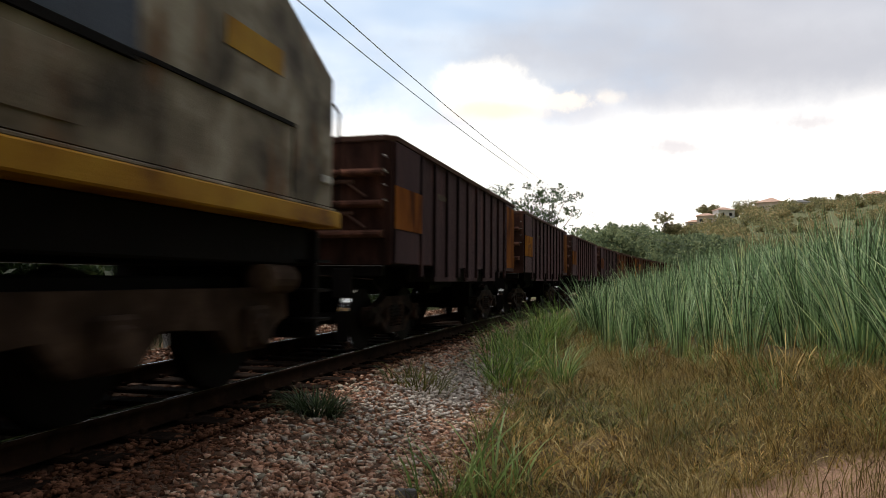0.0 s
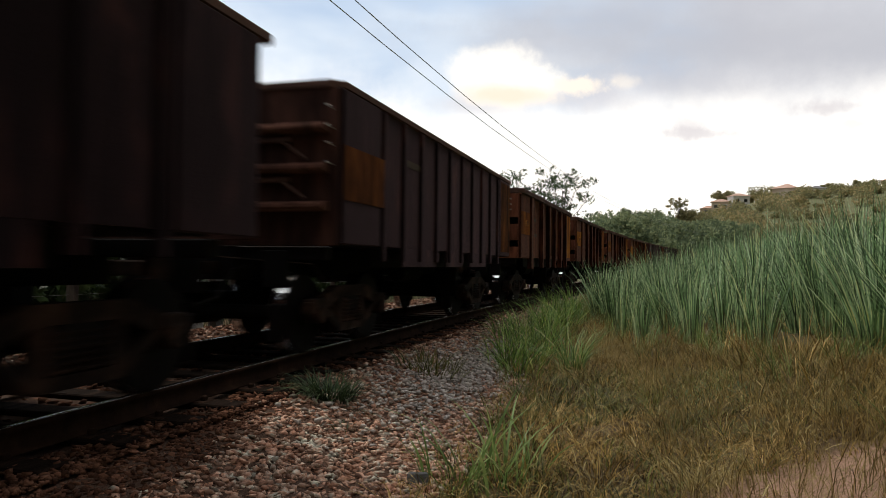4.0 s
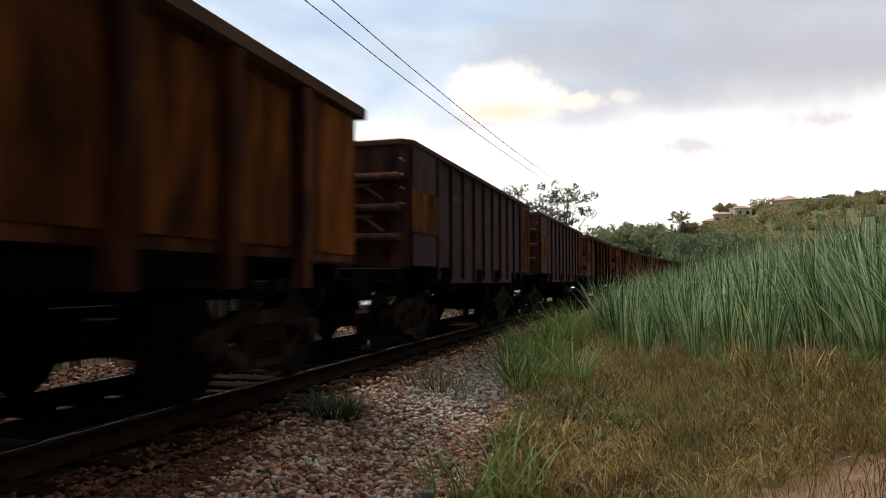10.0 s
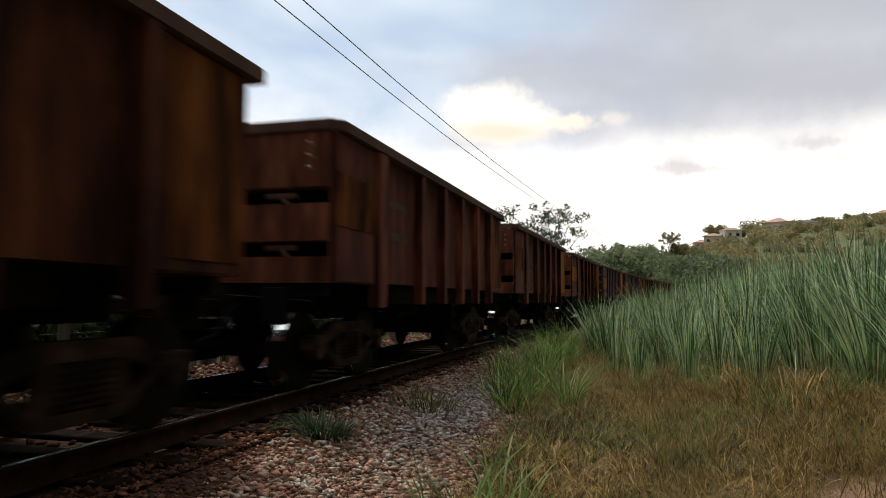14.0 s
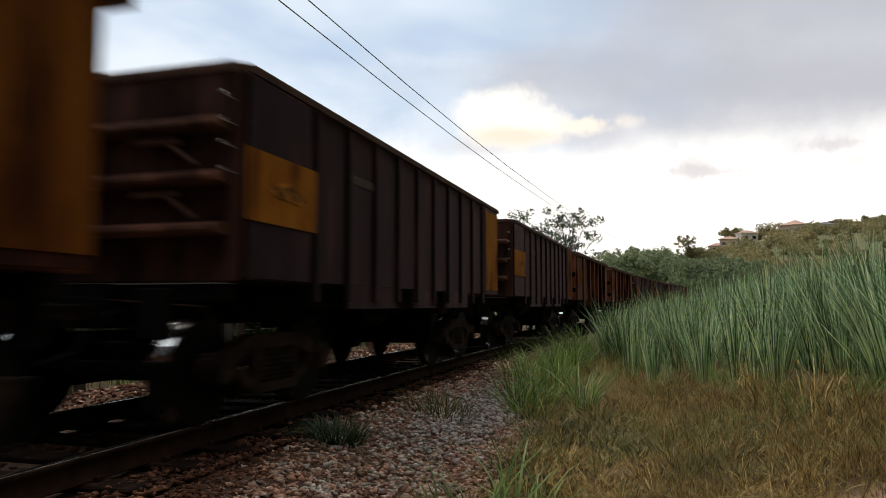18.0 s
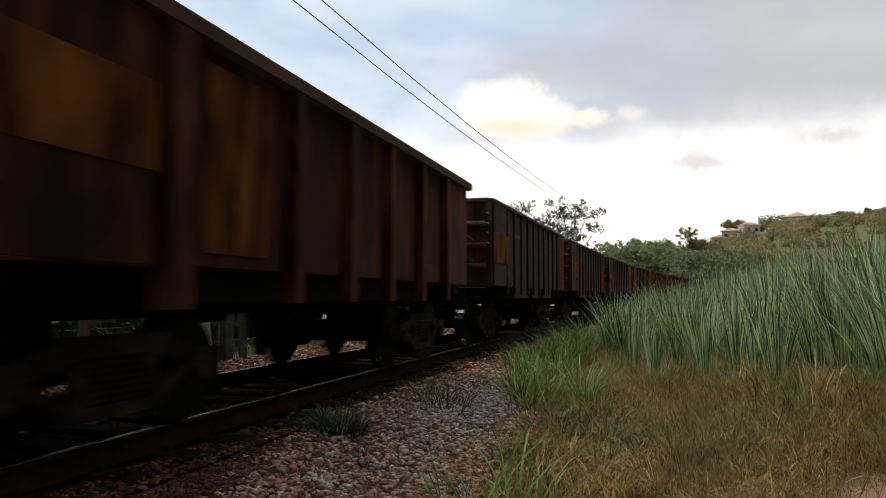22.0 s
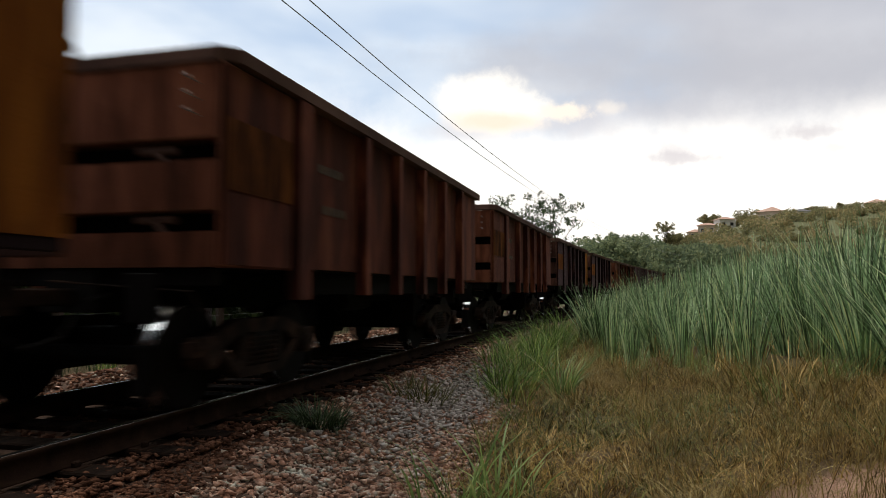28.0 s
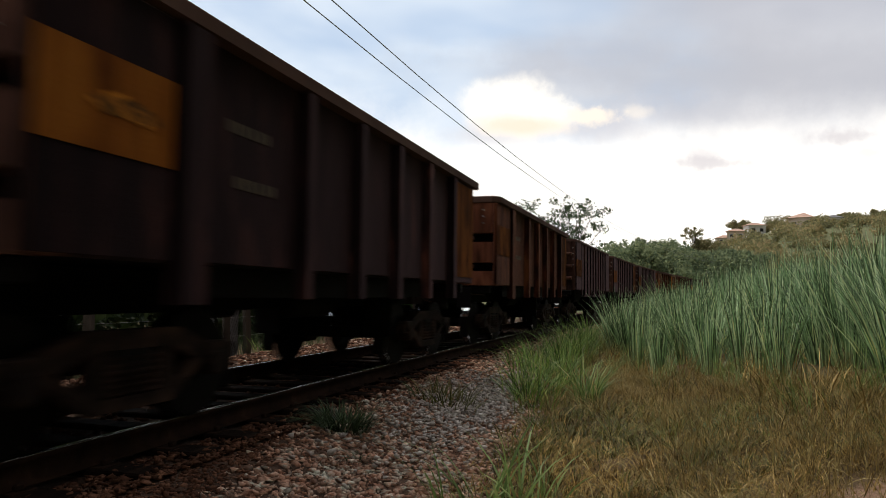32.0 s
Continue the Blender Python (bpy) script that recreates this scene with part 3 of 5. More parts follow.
def tube(bm, points, r, steps=8):
    """A bent bar through points."""
    points = [Vector(p) for p in points]
    rows = []
    for i, p in enumerate(points):
        way = (points[min(i + 1, len(points) - 1)] - points[max(i - 1, 0)]).normalized()
        side = way.orthogonal().normalized()
        over = way.cross(side)
        rr = r[i] if isinstance(r, (list, tuple)) else r
        rows.append([bm.verts.new(p + (side * math.cos(2 * math.pi * k / steps) + over * math.sin(2 * math.pi * k / steps)) * rr) for k in range(steps)])
    for one, two in zip(rows, rows[1:]):
        for k in range(steps):
            bm.faces.new((one[k], one[(k + 1) % steps], two[(k + 1) % steps], two[k]))
    bm.faces.new(rows[0][::-1])
    bm.faces.new(rows[-1])
    return bm


def quick_mesh(name, verts, faces, material_, smooth=False):
    """A mesh from arrays: faces is a list of (n, k) index arrays."""
    me = bpy.data.meshes.new(name)
    verts = np.asarray(verts, np.float32)
    loops = np.concatenate([f.ravel() for f in faces]).astype(np.int32)
    sizes = np.concatenate([np.full(len(f), f.shape[1]) for f in faces]).astype(np.int32)
    me.vertices.add(len(verts))
    me.vertices.foreach_set("co", verts.ravel())
    me.loops.add(len(loops))
    me.loops.foreach_set("vertex_index", loops)
    me.polygons.add(len(sizes))
    me.polygons.foreach_set("loop_start", np.concatenate([[0], np.cumsum(sizes)[:-1]]).astype(np.int32))
    me.update(calc_edges=True)
    if smooth:
        me.polygons.foreach_set("use_smooth", np.ones(len(sizes), bool))
    me.materials.append(material_)
    return me


rng = np.random.default_rng(7)


def blades(roots, height, width, bend, segs=3, way=None, stiff=0.0):
    """Grass blades as arrays of vertices and faces; each bends over to a side of its own."""
    count = len(roots)
    a = rng.uniform(0, 2 * np.pi, count) if way is None else way
    lean = np.stack([np.cos(a), np.sin(a), np.zeros(count)], -1)
    face = a + rng.normal(0, 0.5, count) + np.pi / 2
    side = np.stack([np.cos(face), np.sin(face), np.zeros(count)], -1)
    rows = []
    for k in range(segs + 1):
        t = k / segs
        mid = roots + lean * (height * bend * (t ** 2 + stiff * t))[:, None]
        mid[:, 2] += height * (t - 0.45 * bend ** 2 * t ** 3)
        w = width * (1 - t) ** 0.6 * (0.75 + 0.6 * t)
        if k < segs:
            rows += [mid - side * w[:, None] / 2, mid + side * w[:, None] / 2]
        else:
            rows.append(mid)
    per = len(rows)
    verts = np.stack(rows, 1).reshape(-1, 3)
    base = (np.arange(count) * per)[:, None]
    quads = np.concatenate([base + np.array([[2 * k, 2 * k + 1, 2 * k + 3, 2 * k + 2]]) for k in range(segs - 1)]) if segs > 1 else np.zeros((0, 4), int)
    tris = base + np.array([[2 * segs - 2, 2 * segs - 1, 2 * segs]])
    return verts, quads, tris


def grass_object(name, batches, material_, label, category, kind="stuff", group=""):
    verts, quads, tris, start = [], [], [], 0
    for v, q, t in batches:
        verts.append(v)
        quads.append(q + start)
        tris.append(t + start)
        start += len(v)
    me = quick_mesh(name, np.concatenate(verts), [np.concatenate(quads), np.concatenate(tris)], material_)
    return tagged(new(name, me), label, category, group, kind)


def on_ground(x, y, sink=0.02):
    return np.stack([x, y, ground_z(x, y) - sink], -1)


# ---- ground ----
def make_ground():
    angles = np.linspace(0, 2 * np.pi, 400, endpoint=False)
    radii = np.concatenate([np.arange(0.25, 14, 0.22), 14 * 1.055 ** np.arange(0, 104)])
    rr, aa = np.meshgrid(radii, angles, indexing="ij")
    x, y = rr * np.sin(aa), rr * np.cos(aa)
    verts = np.stack([x, y, ground_z(x, y)], -1).reshape(-1, 3)
    verts = np.concatenate([verts, [[0, 0, float(ground_z(0.0, 0.0))]]])
    rows, cols = rr.shape
    i = np.arange(rows - 1)[:, None] * cols + np.arange(cols)[None, :]
    j = np.arange(rows - 1)[:, None] * cols + (np.arange(cols)[None, :] + 1) % cols
    quads = np.stack([i, i + cols, j + cols, j], -1).reshape(-1, 4)
    k = np.arange(cols)
    hub = np.stack([np.full(cols, rows * cols), k, (k + 1) % cols], -1)
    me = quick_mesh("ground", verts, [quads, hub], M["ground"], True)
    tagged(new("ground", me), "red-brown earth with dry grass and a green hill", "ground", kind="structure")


make_ground()


def sweep(name, outline, s0, s1, step, u0, material_, parent, label=""):
    """A bar of a given section (u, z) that follows the track."""
    stations = np.arange(s0, s1 + step / 2, step)
    count = len(outline)
    verts = np.concatenate([np.stack([track(s, u0 + p, q) for p, q in outline]) for s in stations])
    i = np.arange(len(stations) - 1)[:, None] * count + np.arange(count)[None, :]
    j = np.arange(len(stations) - 1)[:, None] * count + (np.arange(count)[None, :] + 1) % count
    quads = np.stack([i, j, j + count, i + count], -1).reshape(-1, 4)
    return link_mesh(name, quick_mesh(name, verts, [quads], material_), None, parent, label)


def make_track():
    line = tagged(new("railway_track"), "single broad-gauge track on wooden sleepers", "railway track", kind="structure")
    web = [(-0.07, -0.17), (0.07, -0.17), (0.07, -0.158), (0.012, -0.14), (0.012, -0.048), (0.036, -0.034), (0.036, -0.012), (0.027, -0.003), (-0.027, -0.003), (-0.036, -0.012), (-0.036, -0.034), (-0.012, -0.048), (-0.012, -0.14), (-0.07, -0.158)]
    head = [(-0.026, -0.0028), (0.026, -0.0028), (0.024, 0.0), (-0.024, 0.0)]
    for side in (1, -1):
        rail = sweep("rail", web, -60, 200, 2.0, side * GAUGE / 2, M["rail"], line, "rust-brown rail")
        sweep("rail_head", head, -60, 200, 2.0, side * GAUGE / 2, M["railhead"], rail, "polished rail head")
    wood = shared("sleeper", lambda: boxes((-1.28, 1.28, -0.12, 0.12, -0.17, 0.0), edge=0.012), M["sleeper"])
    plate = shared("tie_plate", lambda: boxes((-0.15, 0.15, -0.09, 0.09, 0.0, 0.012), edge=0.004), M["rail"])
    clip = shared("rail_clip", lambda: boxes((-0.02, 0.02, -0.03, 0.03, 0.0, 0.04), edge=0.008), M["rail"])
    r = random.Random(3)
    s = -6.0
    while s < 62:
        m = track_pose(s, r.uniform(-0.06, 0.06), -0.174, r.uniform(-1.5, 1.5))
        sleeper = link_mesh("sleeper", wood, None, line, "", m)
        if 0 < s < 26:
            for side in (1, -1):
                link_mesh("tie_plate", plate, None, sleeper, "", pose(side * GAUGE / 2, 0, -0.006))
                for k in (1, -1):
                    link_mesh("rail_clip", clip, None, sleeper, "", pose(side * GAUGE / 2 + k * 0.095, 0, 0.004))
        s += 0.62 + r.uniform(-0.03, 0.03)


make_track()


# ---- ore wagons ----
LONG, HIGH = 8.6, 2.91
PITCH, SPEED = 10.663, 8.52
SHRINK = (1.0, 1.03, 0.99)
TAIL = 0.16  # the slim-ribbed wagons reach this much further back
HALF = LONG / 2
BOGIE_Y = HALF - 1.22


def rim_mesh(thick, out, top=HIGH, tail=0.0):
    def build():
        bm = bmesh.new()
        def loop(x, y, c, z, back=0.17 + tail, d=0.03):
            # the trailing end juts out and has square corners
            w = y + back
            pts = [(x - c, -y), (x, -y + c), (x, w - d), (x - d, w), (-x + d, w), (-x, w - d), (-x, -y + c), (-x + c, -y)]
            return [bm.verts.new((p, q, z)) for p, q in pts]
        a = loop(out, HALF + 0.03, 0.14, top - thick)
        b = loop(out, HALF + 0.03, 0.14, top - 0.012)
        b2 = loop(out - 0.012, HALF + 0.018, 0.136, top)
        c = loop(out - 0.15, HALF - 0.12, 0.10, top, 0.10 + tail)
        d = loop(out - 0.15, HALF - 0.12, 0.10, top - thick, 0.10 + tail)
        for one, two in ((a, b), (b, b2), (b2, c), (c, d), (d, a)):
            for i in range(8):
                bm.faces.new((one[i], one[(i + 1) % 8], two[(i + 1) % 8], two[i]))
        bmesh.ops.recalc_face_normals(bm, faces=bm.faces)
        return bm
    return build


def rib_mesh(x0, x1, base, top, z0, z1):
    return lambda: prism(bmesh.new(), [(x0, -base), (x1, -top), (x1, top), (x0, base)], "z", z0, z1)


def wheel_build():
    r = 0.43
    bm = ring(bmesh.new(), [(-0.075, r - 0.10), (-0.075, r - 0.02), (-0.065, r), (0.05, r + 0.004), (0.062, r + 0.022), (0.08, r + 0.028), (0.085, r + 0.015), (0.085, r - 0.10), (0.03, r - 0.14), (0.02, 0.16), (0.08, 0.14), (0.08, 0.09), (-0.10, 0.09), (-0.10, 0.13), (-0.01, 0.16), (-0.02, r - 0.14)][:16], "x", 32)
    return bm


def wheel_mesh(material_):
    """A wheel with its flange on the -x side and a polished tread."""
    me = shared("wheel", wheel_build, material_)
    if len(me.materials) == 1:
        me.materials.append(M["tread"])
        for f in me.polygons:
            n = f.normal
            if abs(n.x) < 0.4 and math.hypot(f.center.y, f.center.z) > 0.4:
                f.material_index = 1
    return me


def frame_build():
    """Cast side frame of a three-piece bogie with its spring window."""
    bm = bmesh.new()
    x0, x1 = 0.98, 1.10
    prism(bm, [(-1.06, 0.56), (-0.78, 0.60), (-0.42, 0.73), (0.42, 0.73), (0.78, 0.60), (1.06, 0.56), (1.06, 0.44), (0.72, 0.46), (0.36, 0.60), (-0.36, 0.60), (-0.72, 0.46), (-1.06, 0.44)], "x", x0, x1)
    prism(bm, [(-0.74, 0.46), (-0.36, 0.20), (0.36, 0.20), (0.74, 0.46), (0.66, 0.50), (0.30, 0.29), (-0.30, 0.29), (-0.66, 0.50)], "x", x0 + 0.003, x1 - 0.003)
    for k in (1, -1):
        prism(bm, [(k * 0.36, 0.60), (k * 0.26, 0.60), (k * 0.26, 0.28), (k * 0.38, 0.28)], "x", x0 + 0.005, x1 - 0.005)
        ring(bm, [(0.93, 0.10), (1.14, 0.10), (1.15, 0.08)], "x", 12, (0, k * 0.865, 0.43))
        box(bm, 0.96, 1.12, k * 0.865 - 0.15, k * 0.865 + 0.15, 0.49, 0.60, 0.01)
    return bm


def spring_build():
    """A coil, as a column with its turns standing out."""
    profile = [(0.29, 0.03)]
    for i in range(6):
        z = 0.30 + i * 0.046
        profile += [(z, 0.056), (z + 0.008, 0.074), (z + 0.022, 0.074), (z + 0.030, 0.056)]
    return ring(bmesh.new(), profile + [(0.59, 0.03)], "z", 10)


def add_bogie(wagon, y):
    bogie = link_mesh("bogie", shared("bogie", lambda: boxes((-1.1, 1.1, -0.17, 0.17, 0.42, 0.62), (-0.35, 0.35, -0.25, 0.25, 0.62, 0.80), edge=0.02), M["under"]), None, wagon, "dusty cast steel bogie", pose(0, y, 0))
    for turn in (0, 180):
        m = pose(0, 0, 0, 0, 0, turn)
        link_mesh("side_frame", shared("side_frame", frame_build, M["bogie"]), None, bogie, "", m)
        for y_ in (-0.17, 0.0, 0.17):
            link_mesh("spring", shared("spring", spring_build, M["bogie"]), None, bogie, "", m @ pose(1.05, y_, 0))
        for k in (1, -1):
            link_mesh("wheel", wheel_mesh(M["under"]), None, bogie, "steel wheel with bright tread", m @ pose(GAUGE / 2 + 0.005, k * 0.865, 0.43, 0, 0, 180))
            # added block that hides the lower tread, so only its top glints
            link_mesh("brake_block", shared("brake_block", lambda: boxes((0.75, 0.92, -0.02, 0.05, 0.16, 0.56), edge=0.015), M["under"]), None, bogie, "", m @ pose(0, k * 1.33, 0, 0, 0, 0))
            link_mesh("brake_shoe", shared("brake_shoe", lambda: boxes((0.78, 0.90, -0.03, 0.03, 0.30, 0.58), edge=0.012), M["under"]), None, bogie, "", m @ pose(0, k * 0.37, 0))
    # added black plates, not real gear: they block glints off the treads
    inner = -1 if y > 0 else 1
    for x in (-0.835, 0.835):
        if y > 0:
            link_mesh("brake_head", shared("brake_head", lambda: boxes((-0.20, 0.20, -0.03, 0.04, 0.40, 1.14), edge=0.015), M["under"]), None, bogie, "", pose(x, inner * 1.36, 0))
        if x < 0:
            link_mesh("guard_plate", shared("deep_glint_cover", lambda: boxes((-0.16, 0.18, -0.02, 0.03, 0.40, 1.12), edge=0.01), M["under"]), None, bogie, "", pose(x, -inner * 1.36, 0))
        else:
            link_mesh("guard_plate", shared("guard_plate", lambda: boxes((-0.13, 0.15, -0.02, 0.03, 0.73, 1.12), edge=0.01), M["under"]), None, bogie, "", pose(x, -inner * 1.36, 0))
    for k in (1, -1):
        link_mesh("axle", shared("axle", lambda: ring(bmesh.new(), [(-0.9, 0.07), (-0.6, 0.085), (0.6, 0.085), (0.9, 0.07)], "x", 12), M["under"]), None, bogie, "", pose(0, k * 0.865, 0.43))


def end_channel(z0, z1, wide):
    """A pressed end panel: face with flanges turned inwards."""
    section = [(0.0, z0), (0.24, z0), (0.24, z0 + 0.03), (0.035, z0 + 0.03), (0.035, z1 - 0.03), (0.24, z1 - 0.03), (0.24, z1), (0.0, z1)]
    return lambda: prism(bmesh.new(), section, "x", -wide, wide)


def ridge_build(z):
    return lambda: prism(bmesh.new(), [(0.0, z + 0.06), (-0.10, z + 0.045), (-0.15, z + 0.02), (-0.16, z - 0.01), (-0.15, z - 0.035), (0.0, z - 0.05)], "x", -1.36, 1.36)


def rung_build():
    """A grab iron that stands out from the end."""
    return tube(bmesh.new(), [(0, 0.06, 0.0), (0, -0.02, 0.0), (0, -0.15, 0.0), (0.02, -0.16, 0.0), (0.05, -0.16, 0.0)], 0.0065, 6)


def emblem_build():
    """A worn long mark."""
    bm = bmesh.new()
    prism(bm, [(-0.06, -0.02), (0.06, 0.05), (0.20, 0.085), (0.33, 0.05), (0.44, 0.03), (0.52, -0.03), (0.38, -0.085), (0.22, -0.06), (0.08, -0.075)], "x", 0, 0.004)
    return bm


def lettering_build():
    bm = bmesh.new()
    y = 0.0
    for w in (0.07, 0.05, 0.08, 0.06, 0.08, 0.05):
        box(bm, 0, 0.004, y, y + w, 0, 0.09)
        y += w + 0.035
    return bm


def add_common(wagon, body, r):
    steel = M[body]
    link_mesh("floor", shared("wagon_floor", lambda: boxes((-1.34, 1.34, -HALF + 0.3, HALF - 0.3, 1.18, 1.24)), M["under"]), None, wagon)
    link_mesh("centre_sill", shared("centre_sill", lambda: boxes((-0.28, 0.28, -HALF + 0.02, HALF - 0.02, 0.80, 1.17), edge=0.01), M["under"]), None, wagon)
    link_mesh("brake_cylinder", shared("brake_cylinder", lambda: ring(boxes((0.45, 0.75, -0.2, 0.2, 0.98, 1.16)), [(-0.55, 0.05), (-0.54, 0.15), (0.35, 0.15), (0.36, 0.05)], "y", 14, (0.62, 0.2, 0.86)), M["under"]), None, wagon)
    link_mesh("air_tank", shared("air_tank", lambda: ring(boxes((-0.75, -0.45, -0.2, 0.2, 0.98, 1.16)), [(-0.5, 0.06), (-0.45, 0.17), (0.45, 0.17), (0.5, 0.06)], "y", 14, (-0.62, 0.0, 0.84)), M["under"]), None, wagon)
    for turn in (0, 180):
        m = pose(0, 0, 0, 0, 0, turn)
        def coupler_build():
            bm = boxes((-0.07, 0.07, -HALF - 0.62, -HALF + 0.1, 0.86, 1.0), edge=0.015)
            prism(bm, [(-0.16, -HALF - 0.60), (-0.14, -HALF - 0.84), (-0.05, -HALF - 0.86), (-0.04, -HALF - 0.74), (0.05, -HALF - 0.72), (0.06, -HALF - 0.84), (0.15, -HALF - 0.82), (0.16, -HALF - 0.60)], "z", 0.80, 1.06)
            return bm
        link_mesh("coupler", shared("coupler", coupler_build, M["bogie"]), None, wagon, "", m)
        link_mesh("brake_hose", shared("brake_hose", lambda: tube(bmesh.new(), [(0.35, -HALF + 0.1, 0.95), (0.35, -HALF - 0.15, 0.9), (0.30, -HALF - 0.35, 0.62), (0.22, -HALF - 0.6, 0.55), (0.12, -HALF - 0.84, 0.72)], 0.022, 6), M["under"]), None, wagon, "", m)
        link_mesh("uncoupling_rod", shared("uncoupling_rod", lambda: tube(bmesh.new(), [(0.1, -HALF - 0.25, 1.06), (0.3, -HALF - 0.16, 1.04), (1.25, -HALF - 0.12, 0.98), (1.38, -HALF - 0.12, 0.82)], 0.008, 5), M["bogie"]), None, wagon, "", m)
        link_mesh("end_sill", shared("end_sill", lambda: boxes((-1.3, 1.3, -HALF + 0.06, -HALF + 0.22, 1.02, 1.168), edge=0.012), M["under"]), None, wagon, "", m)
    for y in (-BOGIE_Y, BOGIE_Y):
        add_bogie(wagon, y)


def paint_side(wagon, front, rear, extra, emblem, x, size, low, tail=0.0):
    """Painted panels on both long sides: a short one at the leading end, a tall one at the trailing end."""
    for side in (1, -1):
        at = x if side == 1 else -x - 0.006
        if front:
            mesh = shared(f"front_panel_{size}", lambda: boxes((0, 0.006, 0.02, size, low, low + 0.575)), M[front])
            link_mesh("painted_panel", mesh, None, wagon, "rust-streaked painted panel", pose(at, -HALF, 0))
            if emblem and side == 1:
                link_mesh("emblem", shared("emblem", emblem_build, M["emblem"]), None, wagon, "dark emblem", pose(x + 0.008, -HALF + 0.42, low + 0.29))
        if rear:
            mesh = shared("rear_panel", lambda: boxes((0, 0.006, -0.97, -0.04, 1.27, 2.76)), M[rear])
            link_mesh("painted_panel", mesh, None, wagon, "tall rust-streaked painted panel", pose(at, HALF + tail, 0))
    for y in extra:
        mesh = shared("side_panel_paint", lambda: boxes((0, 0.005, -0.42, 0.42, 1.30, 2.70)), M["dim"])
        link_mesh("painted_panel", mesh, None, wagon, "faded yellow paint between ribs", pose(1.393, y, 0))


def wagon_ribbed(name, j, body, front, rear, extra, emblem):
    """Ore gondola with heavy ribs and pressed end panels."""
    r = random.Random(100 + j)
    tone = {"rust_dark": "dark brown", "rust_brown": "rusty brown", "rust_red": "red-brown"}[body]
    note = {"yellow": "a yellow end panel", "orange": "orange end panels", "dim": "faded end panels", "": "bare rusty ends"}[rear or front]
    wagon = thing(name, track_pose(0), f"{tone} steel ore wagon with ribs and {note}", "ore wagon", "wagons of the ore train")
    wagon.scale = SHRINK
    # ribs take the lightened, lit copy of the body steel
    steel, rib_steel = M[body], M[body.replace("rust", "rib")]
    add_common(wagon, body, r)
    for side in (1, -1):
        m = pose(0, 0, 0, 0, 0, 0 if side == 1 else 180)
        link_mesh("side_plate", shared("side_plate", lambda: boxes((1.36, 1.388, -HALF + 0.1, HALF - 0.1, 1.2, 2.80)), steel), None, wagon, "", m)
        # black strip added behind the ribs, stands for shade in the gaps
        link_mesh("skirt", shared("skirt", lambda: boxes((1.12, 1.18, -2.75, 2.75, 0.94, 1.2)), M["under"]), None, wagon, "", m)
        for y in (-HALF + 0.55, HALF - 0.55):
            link_mesh("corner_panel", shared("corner_panel", lambda: boxes((1.389, 1.455, -0.55, 0.55, 1.17, 2.79), edge=0.02), steel), None, wagon, "", pose(0, side * y, 0, 0, 0, 0 if side == 1 else 180))
        for k, y in enumerate((1.27, 2.85, 4.0, 5.1, 6.25, 7.4)):
            if k == 0:
                mesh = shared("wide_rib", rib_mesh(1.389, 1.505, 0.16, 0.13, 0.90, 2.79), rib_steel)
            else:
                mesh = shared("rib", rib_mesh(1.389, 1.505, 0.10, 0.065, 0.93, 2.79), rib_steel)
            link_mesh("rib", mesh, None, wagon, "", pose(0, -HALF + y if side == 1 else -HALF + y, 0, 0, 0, 0) if side == 1 else pose(0, -HALF + y, 0, 0, 0, 180))
    link_mesh("top_rim", shared("top_rim_heavy", rim_mesh(0.12, 1.51, 2.925), M["rim"]), None, wagon, "dusty steel top rim, lightened as if lit")
    light = M["rust_light"] if body != "rust_dark" else M["rust_end"]
    for turn in (0, 180):
        m = pose(0, 0, 0, 0, 0, turn)
        # slot backs are black in place of the shade inside them
        link_mesh("end_plate", shared("end_plate", lambda: boxes((-1.36, 1.36, -HALF + 0.25, -HALF + 0.28, 1.2, 2.80)), M["under"]), None, wagon, "", m)
        for z0, z1 in ((2.20, 2.79), (1.62, 2.02), (1.17, 1.45)):
            link_mesh("end_panel", shared(f"end_panel_{z0}", end_channel(z0, z1, 1.37), light), None, wagon, "", m @ pose(0, -HALF, 0))
        for k in (1, -1):
            link_mesh("corner_post", shared("corner_post", lambda: boxes((-0.035, 0.035, 0, 0.26, 1.17, 2.79), edge=0.012), light), None, wagon, "", m @ pose(k * 1.415, -HALF + 0.003, 0))
        for z in (2.64, 2.51, 2.38):
            link_mesh("ladder_rung", shared("ladder_rung", rung_build, M["rung"]), None, wagon, "", m @ pose(1.20, -HALF - 0.02, z))
        for z in (1.92, 1.36):
            link_mesh("end_bracket", shared("end_bracket", lambda: tube(tube(bmesh.new(), [(0.62, 0.05, 0.19), (0.98, 0.05, 0.19)], 0.035, 6), [(0.80, 0.04, 0.18), (1.12, 0.03, -0.16)], 0.028, 6), M["rim"]), None, wagon, "", m @ pose(0, -HALF + 0.01, z))
    paint_side(wagon, front, rear, extra, emblem, 1.457, 1.07, 1.78)
    link_mesh("lettering", shared("lettering", lettering_build, M["chalk"]), None, wagon, "unreadable worn lettering", pose(1.390, -HALF + 1.75, 2.2))
    link_mesh("lettering", shared("lettering", lettering_build, M["chalk"]), None, wagon, "unreadable worn lettering", pose(1.390, -HALF + 1.85, 1.78))
    return wagon


